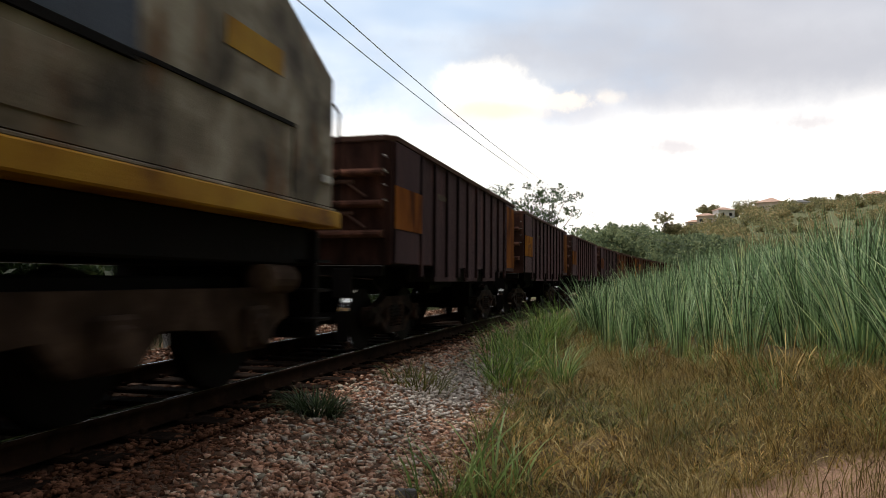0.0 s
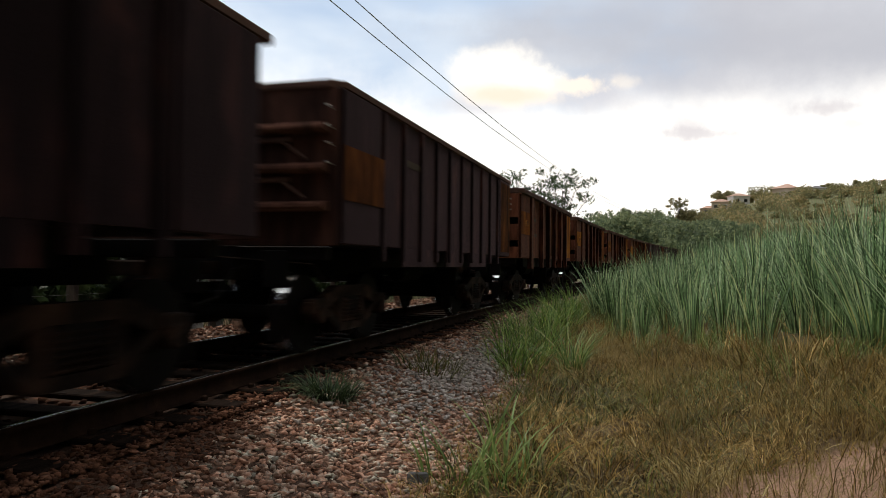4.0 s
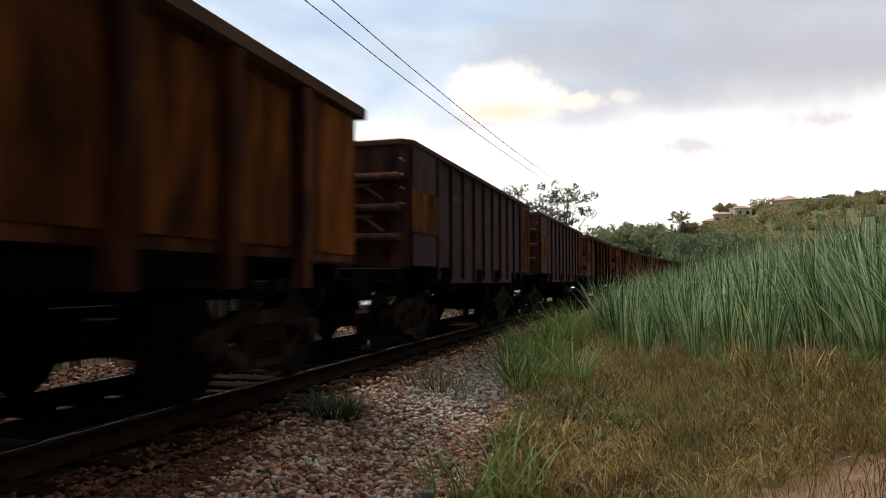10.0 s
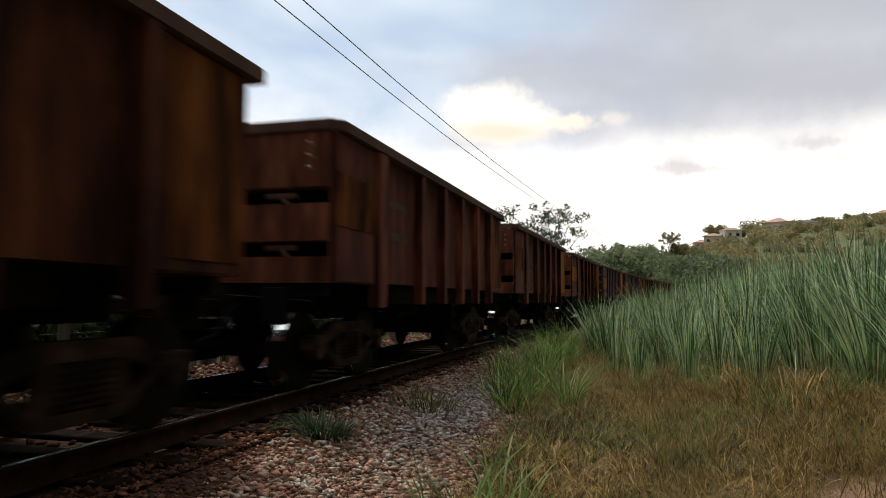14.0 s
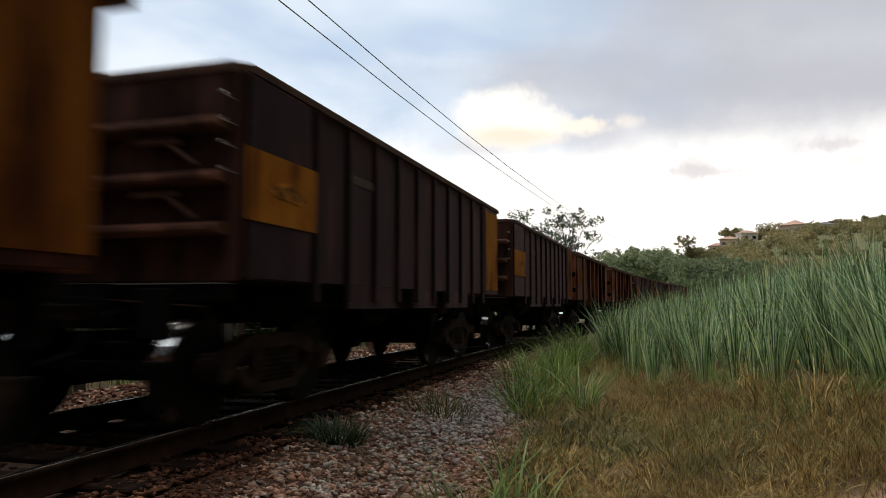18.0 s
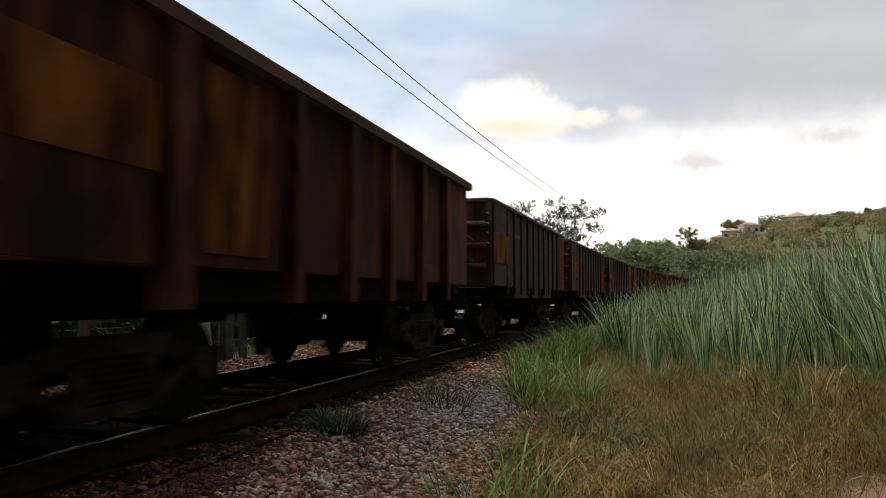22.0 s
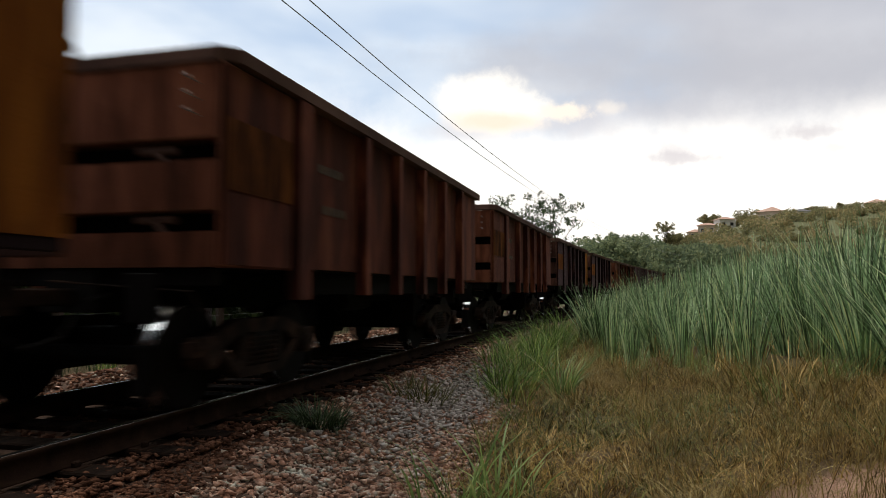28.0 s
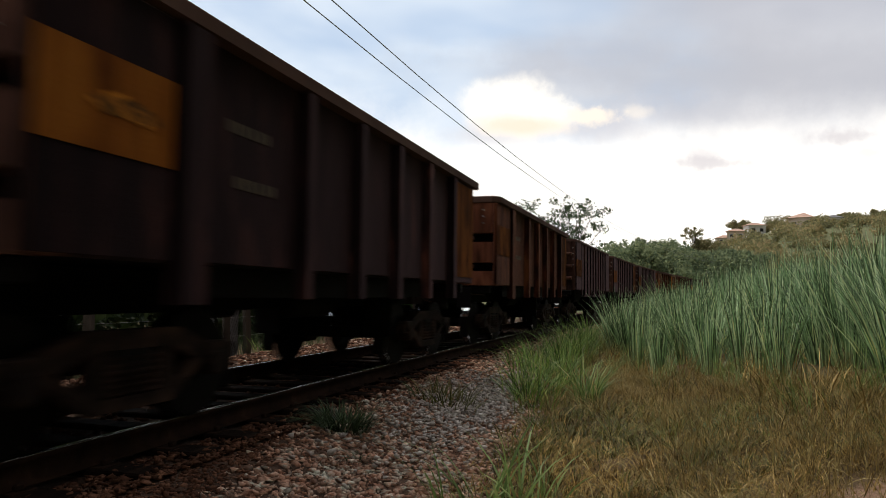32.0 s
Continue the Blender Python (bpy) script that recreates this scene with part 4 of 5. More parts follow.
def wagon_smooth(name, j, body, front, rear, extra, emblem):
    """Older ore gondola with many slim ribs and three ledges across each end."""
    r = random.Random(200 + j)
    note = {"yellow": "yellow end panels", "orange": "orange end panels", "dim": "faded end panels", "": "bare ends"}[front or rear]
    wagon = thing(name, track_pose(0), f"dark rusty ore wagon with slim ribs and {note}", "ore wagon", "wagons of the ore train")
    wagon.scale = SHRINK
    steel = M[body]
    add_common(wagon, body, r)
    for side in (1, -1):
        turn = 0 if side == 1 else 180
        m = pose(0, 0, 0, 0, 0, turn)
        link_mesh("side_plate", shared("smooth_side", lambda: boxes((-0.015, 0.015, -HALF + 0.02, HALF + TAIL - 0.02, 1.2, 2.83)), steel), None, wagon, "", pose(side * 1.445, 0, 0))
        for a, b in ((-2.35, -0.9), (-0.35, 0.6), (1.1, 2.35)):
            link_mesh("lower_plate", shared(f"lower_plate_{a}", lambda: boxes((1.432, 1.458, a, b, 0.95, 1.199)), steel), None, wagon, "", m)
        # added black strip, painted shade under the side plates
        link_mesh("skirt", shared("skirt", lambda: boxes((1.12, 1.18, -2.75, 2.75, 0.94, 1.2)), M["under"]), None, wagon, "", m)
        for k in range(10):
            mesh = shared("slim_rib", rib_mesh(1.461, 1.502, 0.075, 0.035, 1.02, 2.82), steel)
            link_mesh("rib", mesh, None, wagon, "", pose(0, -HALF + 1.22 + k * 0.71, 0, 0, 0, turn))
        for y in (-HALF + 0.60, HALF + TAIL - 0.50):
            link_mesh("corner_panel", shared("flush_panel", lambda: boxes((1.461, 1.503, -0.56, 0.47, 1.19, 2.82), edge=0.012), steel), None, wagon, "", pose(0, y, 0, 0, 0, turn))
    link_mesh("top_rim", shared("top_rim_slim", rim_mesh(0.075, 1.50, 2.91, TAIL), M["rim"]), None, wagon, "dusty steel top rim, lightened as if lit")
    for turn in (0, 180):
        m = pose(0, TAIL if turn else 0, 0, 0, 0, turn)
        link_mesh("end_plate", shared("flat_end", lambda: boxes((-1.46, 1.46, -HALF, -HALF + 0.03, 1.17, 2.83), edge=0.01), M["rust_end_dark"]), None, wagon, "", m)
        for z in (2.40, 1.98, 1.58):
            link_mesh("end_ledge", shared(f"end_ledge_{z}", ridge_build(z), M["rust_end"]), None, wagon, "rust-red ledge across the end", m @ pose(0, -HALF - 0.002, 0))
        for z in (2.60, 2.40, 2.22, 2.02):
            link_mesh("ladder_rung", shared("ladder_rung", rung_build, M["rung"]), None, wagon, "", m @ pose(1.40, -HALF - 0.02, z))
        for z in (2.22, 1.80):
            link_mesh("end_bracket", shared("end_bracket_small", lambda: tube(tube(bmesh.new(), [(0.55, -0.06, 0.06), (0.95, -0.06, 0.06)], 0.03, 6), [(0.85, -0.06, 0.05), (1.12, -0.05, -0.14)], 0.022, 6), M["rim"]), None, wagon, "", m @ pose(0, -HALF - 0.01, z))
    paint_side(wagon, front, rear, (), emblem, 1.505, 1.15, 1.655, TAIL)
    link_mesh("lettering", shared("lettering", lettering_build, M["chalk"]), None, wagon, "unreadable worn lettering", pose(1.464, -HALF + 2.0, 2.28))
    return wagon


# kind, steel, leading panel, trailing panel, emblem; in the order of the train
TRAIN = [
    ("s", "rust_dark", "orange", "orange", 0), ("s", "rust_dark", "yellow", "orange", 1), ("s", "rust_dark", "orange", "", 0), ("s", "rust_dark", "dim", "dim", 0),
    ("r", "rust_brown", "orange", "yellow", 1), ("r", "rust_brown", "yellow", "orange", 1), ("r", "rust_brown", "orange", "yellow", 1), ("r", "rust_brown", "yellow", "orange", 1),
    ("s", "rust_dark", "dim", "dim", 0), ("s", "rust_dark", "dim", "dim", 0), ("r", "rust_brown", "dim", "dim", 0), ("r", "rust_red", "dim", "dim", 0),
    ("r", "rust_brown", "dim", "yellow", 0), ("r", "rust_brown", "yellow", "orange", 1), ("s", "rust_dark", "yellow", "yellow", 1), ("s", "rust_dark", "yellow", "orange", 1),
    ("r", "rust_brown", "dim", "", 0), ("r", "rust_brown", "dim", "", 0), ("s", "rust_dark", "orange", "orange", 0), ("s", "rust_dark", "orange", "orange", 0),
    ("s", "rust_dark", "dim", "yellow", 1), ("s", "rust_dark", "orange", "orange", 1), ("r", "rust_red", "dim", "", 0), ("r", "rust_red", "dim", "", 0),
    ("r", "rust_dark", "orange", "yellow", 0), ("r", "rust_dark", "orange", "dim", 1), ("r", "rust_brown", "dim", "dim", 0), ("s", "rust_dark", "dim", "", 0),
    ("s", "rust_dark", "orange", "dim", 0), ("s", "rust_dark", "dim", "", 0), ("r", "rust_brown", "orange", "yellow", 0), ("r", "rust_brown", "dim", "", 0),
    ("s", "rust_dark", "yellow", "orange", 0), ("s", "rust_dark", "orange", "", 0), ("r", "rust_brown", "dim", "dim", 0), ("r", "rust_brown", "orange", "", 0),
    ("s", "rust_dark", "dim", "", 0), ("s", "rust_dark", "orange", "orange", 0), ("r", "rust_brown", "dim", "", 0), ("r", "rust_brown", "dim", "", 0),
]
PAINTED = {7: (2.05 - HALF, 3.42 - HALF, 4.55 - HALF, 5.68 - HALF, 6.82 - HALF), 4: (4.55 - HALF, 5.68 - HALF), 17: (2.05 - HALF,)}
WAGONS = []
for j, (kind, body, front, rear, emblem) in enumerate(TRAIN):
    build = wagon_ribbed if kind == "r" else wagon_smooth
    wagon = build("ore_wagon", j, body, front, rear, PAINTED.get(j, ()), emblem)
    WAGONS.append(wagon)
    if j == 24:
        link_mesh("tag_plate", shared("tag_plate", lambda: boxes((0, 0.012, -0.09, 0.09, 0.92, 1.18), edge=0.003), M["rung"]), None, wagon, "pale tag plate on the side sill", pose(1.47, 0.45, 0))


# ---- locomotive at the head of the wagons; its trailing end is at y = 0 ----
def make_locomotive():
    loco = thing("locomotive", track_pose(0), "grimy grey diesel locomotive with a yellow sill stripe", "locomotive")
    loco.scale = SHRINK
    side = [(0, 1.70), (0, 3.15), (-1.0, 3.62), (-2.2, 4.10), (-16.0, 4.10), (-16.0, 1.70)]
    def hood():
        bm = prism(bmesh.new(), side, "x", -1.40, 1.40)
        bmesh.ops.bevel(bm, geom=list(bm.edges), offset=0.05, segments=2, affect="EDGES")
        return bm
    body = part("body", hood(), M["loco_grey"], loco, "grimy grey body shell")
    part("blue_band", boxes((1.402, 1.412, -16, -3.05, 2.44, 4.02)), M["loco_blue"], loco, "dark blue upper band")
    part("sill_stripe", boxes((-1.47, 1.47, -16.1, 0.05, 1.52, 1.70), edge=0.015), M["loco_yellow"], loco, "yellow sill stripe")
    part("seam", boxes((1.402, 1.42, -3.05, -0.90, 2.42, 2.455)), M["under"], loco)
    part("seam", boxes((1.402, 1.435, -9, -3.05, 2.38, 2.44)), M["under"], loco)
    part("seam", boxes((1.402, 1.408, -0.93, -0.90, 1.75, 2.42)), M["under"], loco)
    part("sign", boxes((1.402, 1.408, -2.05, -1.15, 2.84, 3.08)), M["loco_yellow"], loco, "worn yellow lettering block")
    for y in (-3.6, -5.2):
        part("hatch", boxes((1.402, 1.414, y - 0.7, y + 0.05, 1.86, 2.30), edge=0.006), M["loco_grey"], loco)
    part("sill_lip", boxes((1.402, 1.45, -16, 0.0, 1.702, 1.73), edge=0.006), M["loco_grey"], loco)
    part("step_plate", boxes((1.402, 1.44, -0.30, -0.12, 1.98, 2.06), edge=0.006), M["white_wall"], loco)
    part("underframe", boxes((-1.2, 1.2, -16, -0.1, 1.12, 1.518), edge=0.02), M["under"], loco)
    part("fuel_tank", boxes((-1.3, 1.3, -10.6, -6.4, 0.42, 1.12), edge=0.08), M["under"], loco)
    part("pilot", boxes((-1.25, 1.25, -0.12, 0.0, 0.35, 1.5), edge=0.02), M["under"], loco)
    part("coupler", boxes((-0.12, 0.12, 0.0, 0.72, 0.80, 1.04), edge=0.03), M["bogie"], loco)
    for k in (0.55, 0.85, 1.15):
        part("step", boxes((1.05, 1.42, -0.42, -0.1, k, k + 0.03)), M["under"], loco)
    part("handrail", tube(bmesh.new(), [(1.44, -0.06, 1.7), (1.48, -0.06, 1.8), (1.48, -0.06, 2.75), (1.42, -0.06, 2.85)], 0.016, 8), M["under"], loco)
    for y0 in (-3.0, -13.0):
        bogie = part("bogie", boxes((-1.0, 1.0, y0 - 1.9, y0 + 1.9, 0.75, 1.0), edge=0.02), M["under"], loco, "three-axle locomotive bogie")
        for sx in (1, -1):
            bm = bmesh.new()
            outline = [(-2.35, 0.90), (2.35, 0.90), (2.4, 0.62), (2.2, 0.55), (1.95, 0.34), (1.5, 0.34), (1.25, 0.55), (0.55, 0.60), (0.3, 0.36), (-0.3, 0.36), (-0.55, 0.60), (-1.25, 0.55), (-1.5, 0.34), (-1.95, 0.34), (-2.2, 0.55), (-2.4, 0.62)]
            prism(bm, [(y0 + p, q) for p, q in outline], "x", sx * 1.05, sx * 1.2)
            part("side_frame", bm, M["loco_bogie"], bogie)
            for k in (-1.72, 0.0, 1.72):
                part("journal_box", ring(boxes((sx * 1.2, sx * 1.3, y0 + k - 0.17, y0 + k + 0.17, 0.36, 0.74), edge=0.03), [(sx * 1.3, 0.15), (sx * 1.36, 0.13)], "x", 14, (0, y0 + k, 0.53)), M["loco_bogie"], bogie)
                bm = ring(bmesh.new(), [(-0.07, 0.40), (-0.07, 0.52), (0.06, 0.525), (0.07, 0.55), (0.085, 0.55), (0.085, 0.40)], "x", 28)
                part("wheel", bm, M["under"], bogie, "", pose(sx * (GAUGE / 2), y0 + k, 0.525, 0, 0, 180 if sx == 1 else 0))
        part("brake_cylinder", ring(bmesh.new(), [(-0.25, 0.05), (-0.24, 0.14), (0.24, 0.14), (0.25, 0.05)], "y", 14, (1.24, y0 + 2.05, 0.98)), M["loco_bogie"], loco)
    return loco


LOCO = make_locomotive()


# ---- overhead cables beside the track ----
def make_cables():
    for u, z in ((-1.30, 5.98), (-0.86, 6.0)):
        bm = tube(bmesh.new(), [tuple(track(s, u, z - 0.04 * math.sin(math.pi * ((s + 20) % 50) / 50))) for s in np.arange(-20, 280, 5.0)], 0.0105, 6)
        ob = part("overhead_cable", bm, M["wire"])
        tagged(ob, "thin grey overhead cable along the track", "cable", "overhead cables")


make_cables()


# ---- ballast ----
STONES = []
for k in range(10):
    pick = np.random.default_rng(50 + k)
    bm = bmesh.new()
    co = pick.normal(0, 1, (9, 3))
    co /= np.linalg.norm(co, axis=1, keepdims=True)
    co *= pick.uniform(0.42, 0.70, (9, 1)) * np.array([pick.uniform(0.95, 1.40), pick.uniform(0.60, 0.95), pick.uniform(0.40, 0.70)])
    for c in co:
        bm.verts.new(c)
    hull = bmesh.ops.convex_hull(bm, input=bm.verts)
    bmesh.ops.delete(bm, geom=[v for v in bm.verts if not v.link_faces], context="VERTS")
    bm.verts.index_update()
    co = np.array([v.co for v in bm.verts])
    fs = np.array([[v.index for v in f.verts] for f in bm.faces])
    bm.free()
    STONES.append((co, fs))


def stones(x, y, z, size):
    """Many loose stones as arrays."""
    out_v, out_f, start = [], [], 0
    pick = rng.integers(0, len(STONES), len(x))
    for k, (co, fs) in enumerate(STONES):
        at = np.nonzero(pick == k)[0]
        if not len(at):
            continue
        a, b = rng.uniform(0, 2 * np.pi, len(at)), rng.normal(0, 0.35, len(at))
        ca, sa, cb, sb = np.cos(a), np.sin(a), np.cos(b), np.sin(b)
        p = co[None] * size[at][:, None, None]
        q = np.stack([p[..., 0], p[..., 1] * cb[:, None] - p[..., 2] * sb[:, None], p[..., 1] * sb[:, None] + p[..., 2] * cb[:, None]], -1)
        w = np.stack([q[..., 0] * ca[:, None] - q[..., 1] * sa[:, None] + x[at][:, None], q[..., 0] * sa[:, None] + q[..., 1] * ca[:, None] + y[at][:, None], q[..., 2] + z[at][:, None]], -1)
        out_v.append(w.reshape(-1, 3))
        out_f.append((fs[None] + (np.arange(len(at)) * len(co))[:, None, None] + start).reshape(-1, 3))
        start += len(at) * len(co)
    return np.concatenate(out_v), np.concatenate(out_f)


def stone_patch(count, s0, s1, u0, u1, low, high, edge=0.0):
    s, u = rng.uniform(s0, s1, count), rng.uniform(u0, u1, count)
    if edge:
        keep = u < u1 - rng.uniform(0, edge, count) ** 1.0 * np.abs(np.sin(s * 1.7) + np.sin(s * 0.6 + 1)) * 0.5
        s, u = s[keep], u[keep]
    p = track(s, u, 0.0)
    size = rng.uniform(low, high, len(s))
    return p[:, 0], p[:, 1], ground_z(p[:, 0], p[:, 1]) + size * rng.uniform(-0.05, 0.30, len(s)), size


def make_ballast():
    across = np.concatenate([np.linspace(-2.7, -1.3, 8), np.linspace(1.3, 3.0, 9)])
    top = [(float(u), float(-0.222 - 0.27 * ease(u, 1.3, 2.9) + 0.06 * ease(-u, 1.4, 2.4))) for u in across]
    bed = sweep("ballast", top + [(3.0, -0.75), (-2.7, -0.75)], -20, 70, 2.0, 0.0, M["grit"], None, "")
    tagged(bed, "bed of pinkish crushed ballast stone", "ballast", kind="structure")
    clean = [stone_patch(23000, 1.5, 10.5, 1.32, 3.25, 0.030, 0.076, 0.5), stone_patch(5000, -9, 1.5, 1.5, 3.2, 0.035, 0.07, 0.5), stone_patch(10000, 10.5, 26, 1.30, 2.6, 0.04, 0.085, 0.4),
             stone_patch(2300, 1, 30, -3.0, -1.85, 0.05, 0.10, 0.3), stone_patch(4000, 26, 60, 1.4, 2.6, 0.07, 0.12)]
    # stones with the train's shade and ore dust in their colour
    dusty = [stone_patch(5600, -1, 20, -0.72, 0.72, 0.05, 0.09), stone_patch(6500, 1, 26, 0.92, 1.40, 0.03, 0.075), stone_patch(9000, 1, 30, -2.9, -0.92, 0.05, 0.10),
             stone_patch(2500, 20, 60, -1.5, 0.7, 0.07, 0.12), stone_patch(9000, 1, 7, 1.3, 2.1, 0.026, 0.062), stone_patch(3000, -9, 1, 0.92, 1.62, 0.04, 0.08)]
    for name, batches, mat, label in (("loose_ballast", clean, "stone", "pinkish crushed stones"), ("dusty_ballast", dusty, "dust_shade_stone", "crushed stones dark with ore dust and painted shade")):
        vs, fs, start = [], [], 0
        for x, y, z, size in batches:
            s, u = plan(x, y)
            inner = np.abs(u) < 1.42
            # the darkened zone is wider near the camera, following the shade
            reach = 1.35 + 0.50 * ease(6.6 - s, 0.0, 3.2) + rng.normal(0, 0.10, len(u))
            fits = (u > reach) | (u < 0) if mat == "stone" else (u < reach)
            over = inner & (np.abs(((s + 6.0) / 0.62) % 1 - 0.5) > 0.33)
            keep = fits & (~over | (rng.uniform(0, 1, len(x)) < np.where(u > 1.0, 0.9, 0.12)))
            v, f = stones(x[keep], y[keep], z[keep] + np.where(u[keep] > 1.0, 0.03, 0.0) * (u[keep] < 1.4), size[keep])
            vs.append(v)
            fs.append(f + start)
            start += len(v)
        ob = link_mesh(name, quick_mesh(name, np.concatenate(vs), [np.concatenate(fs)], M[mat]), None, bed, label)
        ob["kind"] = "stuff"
    # the pale spill of stones beside the weeds
    s, u = rng.normal(8.8, 1.4, 2300), rng.normal(2.25, 0.28, 2300)
    p = track(s, u, 0.0)
    size = rng.uniform(0.03, 0.07, len(s))
    v, f = stones(p[:, 0], p[:, 1], ground_z(p[:, 0], p[:, 1]) + size * 0.75, size)
    ob = link_mesh("pale_stones", quick_mesh("pale_stones", v, [f], M["pale_stone"]), None, bed, "pale crushed stones")
    ob["kind"] = "stuff"
    return bed


BED = make_ballast()


# ---- grass ----
def scatter(count, s0, s1, u0, u1):
    s, u = rng.uniform(s0, s1, count), rng.uniform(u0, u1, count)
    p = track(s, u, 0.0)
    return p[:, 0], p[:, 1], s, u


TALL_S = [-4.9, 4.76, 7.47, 9.6, 11.5, 12.8, 15.0, 18.0, 22.0, 40.0, 105.0]
TALL_U = [6.9, 6.7, 6.4, 6.2, 5.3, 4.3, 3.4, 2.8, 2.45, 2.3, 2.3]
DRY_S = [-4.76, 2.92, 4.84, 8.21, 9.66, 13.5, 24.06, 57.63]
DRY_U = [2.9, 3.02, 3.04, 3.03, 2.57, 2.34, 2.27, 1.44]


def clump(batches, x, y, count, height, spread, width, bend, segs=4, lean=0.0):
    a = rng.uniform(0, 2 * np.pi, count)
    r = spread * np.sqrt(rng.uniform(0, 1, count))
    cx, cy = x + r * np.cos(a), y + r * np.sin(a)
    h = height * rng.uniform(0.5, 1.08, count)
    way = a + rng.normal(0, 0.6, count)
    if lean:
        way = rng.uniform(0, 2 * np.pi) + rng.normal(0, 1.1, count)
    batches.append(blades(on_ground(cx, cy), h, width * rng.uniform(0.6, 1.25, count), bend * rng.uniform(0.3, 1.3, count) + lean * rng.uniform(0, 0.5), segs, way, 0.35))


# large tussocks that stand out along the front: s, u, height, blades, spread
TUSSOCKS = [(19.0, 3.25, 1.75, 150, 0.34), (17.9, 3.6, 1.65, 130, 0.32), (16.0, 4.85, 1.85, 170, 0.38), (15.4, 5.2, 1.6, 120, 0.30), (13.9, 6.35, 1.7, 120, 0.32),
            (12.2, 6.75, 1.9, 130, 0.36), (11.0, 6.95, 1.95, 150, 0.40), (10.0, 7.2, 1.85, 150, 0.40), (8.9, 6.95, 1.75, 170, 0.42), (8.0, 7.2, 1.65, 170, 0.42), (7.0, 7.0, 1.5, 150, 0.40), (5.8, 7.1, 1.45, 130, 0.40), (4.2, 7.1, 1.4, 120, 0.4)]


def tussock(batches, x, y, count, height, spread, width=0.030, splay=0.24):
    """Stiff straight blades that fan out from one root."""
    a = rng.uniform(0, 2 * np.pi, count)
    r = spread * np.sqrt(rng.uniform(0, 1, count))
    h = height * rng.uniform(0.45, 1.08, count)
    bend = splay * (0.12 + r / spread) * rng.uniform(0.3, 1.2, count)
    way = a + rng.normal(0, 0.35, count)
    batches.append(blades(on_ground(x + 0.55 * r * np.cos(a), y + 0.55 * r * np.sin(a)), h, width * rng.uniform(0.5, 1.2, count), bend, 4, way, 0.7))


def make_tall_grass():
    # tufts stand apart along the front and close up behind
    batches = []
    x, y, s, u = scatter(2600, -9, 36, 2.6, 16)
    edge = np.interp(s, TALL_S, TALL_U)
    depth = u - edge
    keep = (depth > 0.25) & (depth < 8)
    spots = []
    for s0, u0, tall, count, spread in TUSSOCKS:
        p = track(s0, u0)
        spots.append((p[0], p[1]))
        tussock(batches, p[0], p[1], int(count * 1.25), tall, spread, 0.025, 0.36)
    for cx, cy, d in zip(x[keep], y[keep], depth[keep]):
        gap = 0.80 if d < 1.2 else 0.46
        if d < 5 and any((cx - a) ** 2 + (cy - b) ** 2 < gap * gap for a, b in spots):
            continue
        spots.append((cx, cy))
        tall = (1.25 + 0.62 * min(1, max(0, d) / 2.0)) * (0.92 if cx > 4.0 and cy < 9 else 1.0)
        tussock(batches, cx, cy, 78 if d < 2.5 else 52 if d < 4.5 else 26, tall * rng.uniform(0.72, 1.18), 0.30, 0.025 if d < 3 else 0.036, rng.uniform(0.12, 0.36))
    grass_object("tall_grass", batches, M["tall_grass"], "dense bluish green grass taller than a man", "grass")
    # stray blades that arch out over the front
    batches = []
    for s0, u0, tall, count, spread in TUSSOCKS:
        p = track(s0, u0)
        tussock(batches, p[0], p[1], 12, tall * 0.62, spread, 0.022, 0.75)
    grass_object("arching_blades", batches, M["broad_grass"], "long green blades arching out of the tall grass", "grass")
    batches = []
    x, y, s, u = scatter(16000, 30, 150, 3.0, 70)
    h = rng.uniform(1.2, 1.9, len(x))
    batches.append(blades(on_ground(x, y), h, rng.uniform(0.05, 0.12, len(x)), rng.uniform(0.1, 0.4, len(x)), 3))
    x, y, s, u = scatter(14000, -5, 34, 9, 40)
    keep = u > np.interp(s, TALL_S, TALL_U) + 5
    h = rng.uniform(1.4, 2.1, len(x))
    batches.append(blades(on_ground(x[keep], y[keep]), h[keep], rng.uniform(0.03, 0.055, keep.sum()), rng.uniform(0.1, 0.4, keep.sum()), 3))
    grass_object("grass_field", batches, M["tall_grass"], "field of tall green grass running back to the woods", "grass")


make_tall_grass()


def make_dry_grass():
    def inside(x, y, s, u, reach=0.7):
        bare = np.hypot((x - 2.55) * 0.9, (y - 4.25) * 1.5)
        return (u > np.interp(s, DRY_S, DRY_U) + rng.uniform(-0.2, 0.4, len(u))) & (u < np.interp(s, TALL_S, TALL_U) + reach) & (bare > 0.80 + rng.uniform(-0.25, 0.25, len(u)))

    # matted blades that lie over, in small bunches that each lean one way
    cx, cy, s, u = scatter(9600, -6.0, 17, 2.3, 8.4)
    keep = inside(cx, cy, s, u)
    cx, cy, s, u = cx[keep], cy[keep], s[keep], u[keep]
    many = 15
    way = np.repeat(rng.uniform(0, 2 * np.pi, len(cx)), many) + rng.normal(0, 1.1, len(cx) * many)
    tall = np.repeat(rng.uniform(0.05, 0.15, len(cx)), many) * rng.uniform(0.5, 1.3, len(cx) * many)
    x = np.repeat(cx, many) + rng.normal(0, 0.07, len(way))
    y = np.repeat(cy, many) + rng.normal(0, 0.07, len(way))
    lay = np.repeat(rng.uniform(0.5, 1.3, len(cx)), many) * rng.uniform(0.5, 1.4, len(way))
    wide = rng.uniform(0.005, 0.010, len(x)) * (1 + 0.06 * np.hypot(x, y))
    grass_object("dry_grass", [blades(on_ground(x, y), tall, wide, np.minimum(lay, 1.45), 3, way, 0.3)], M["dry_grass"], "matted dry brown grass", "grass")
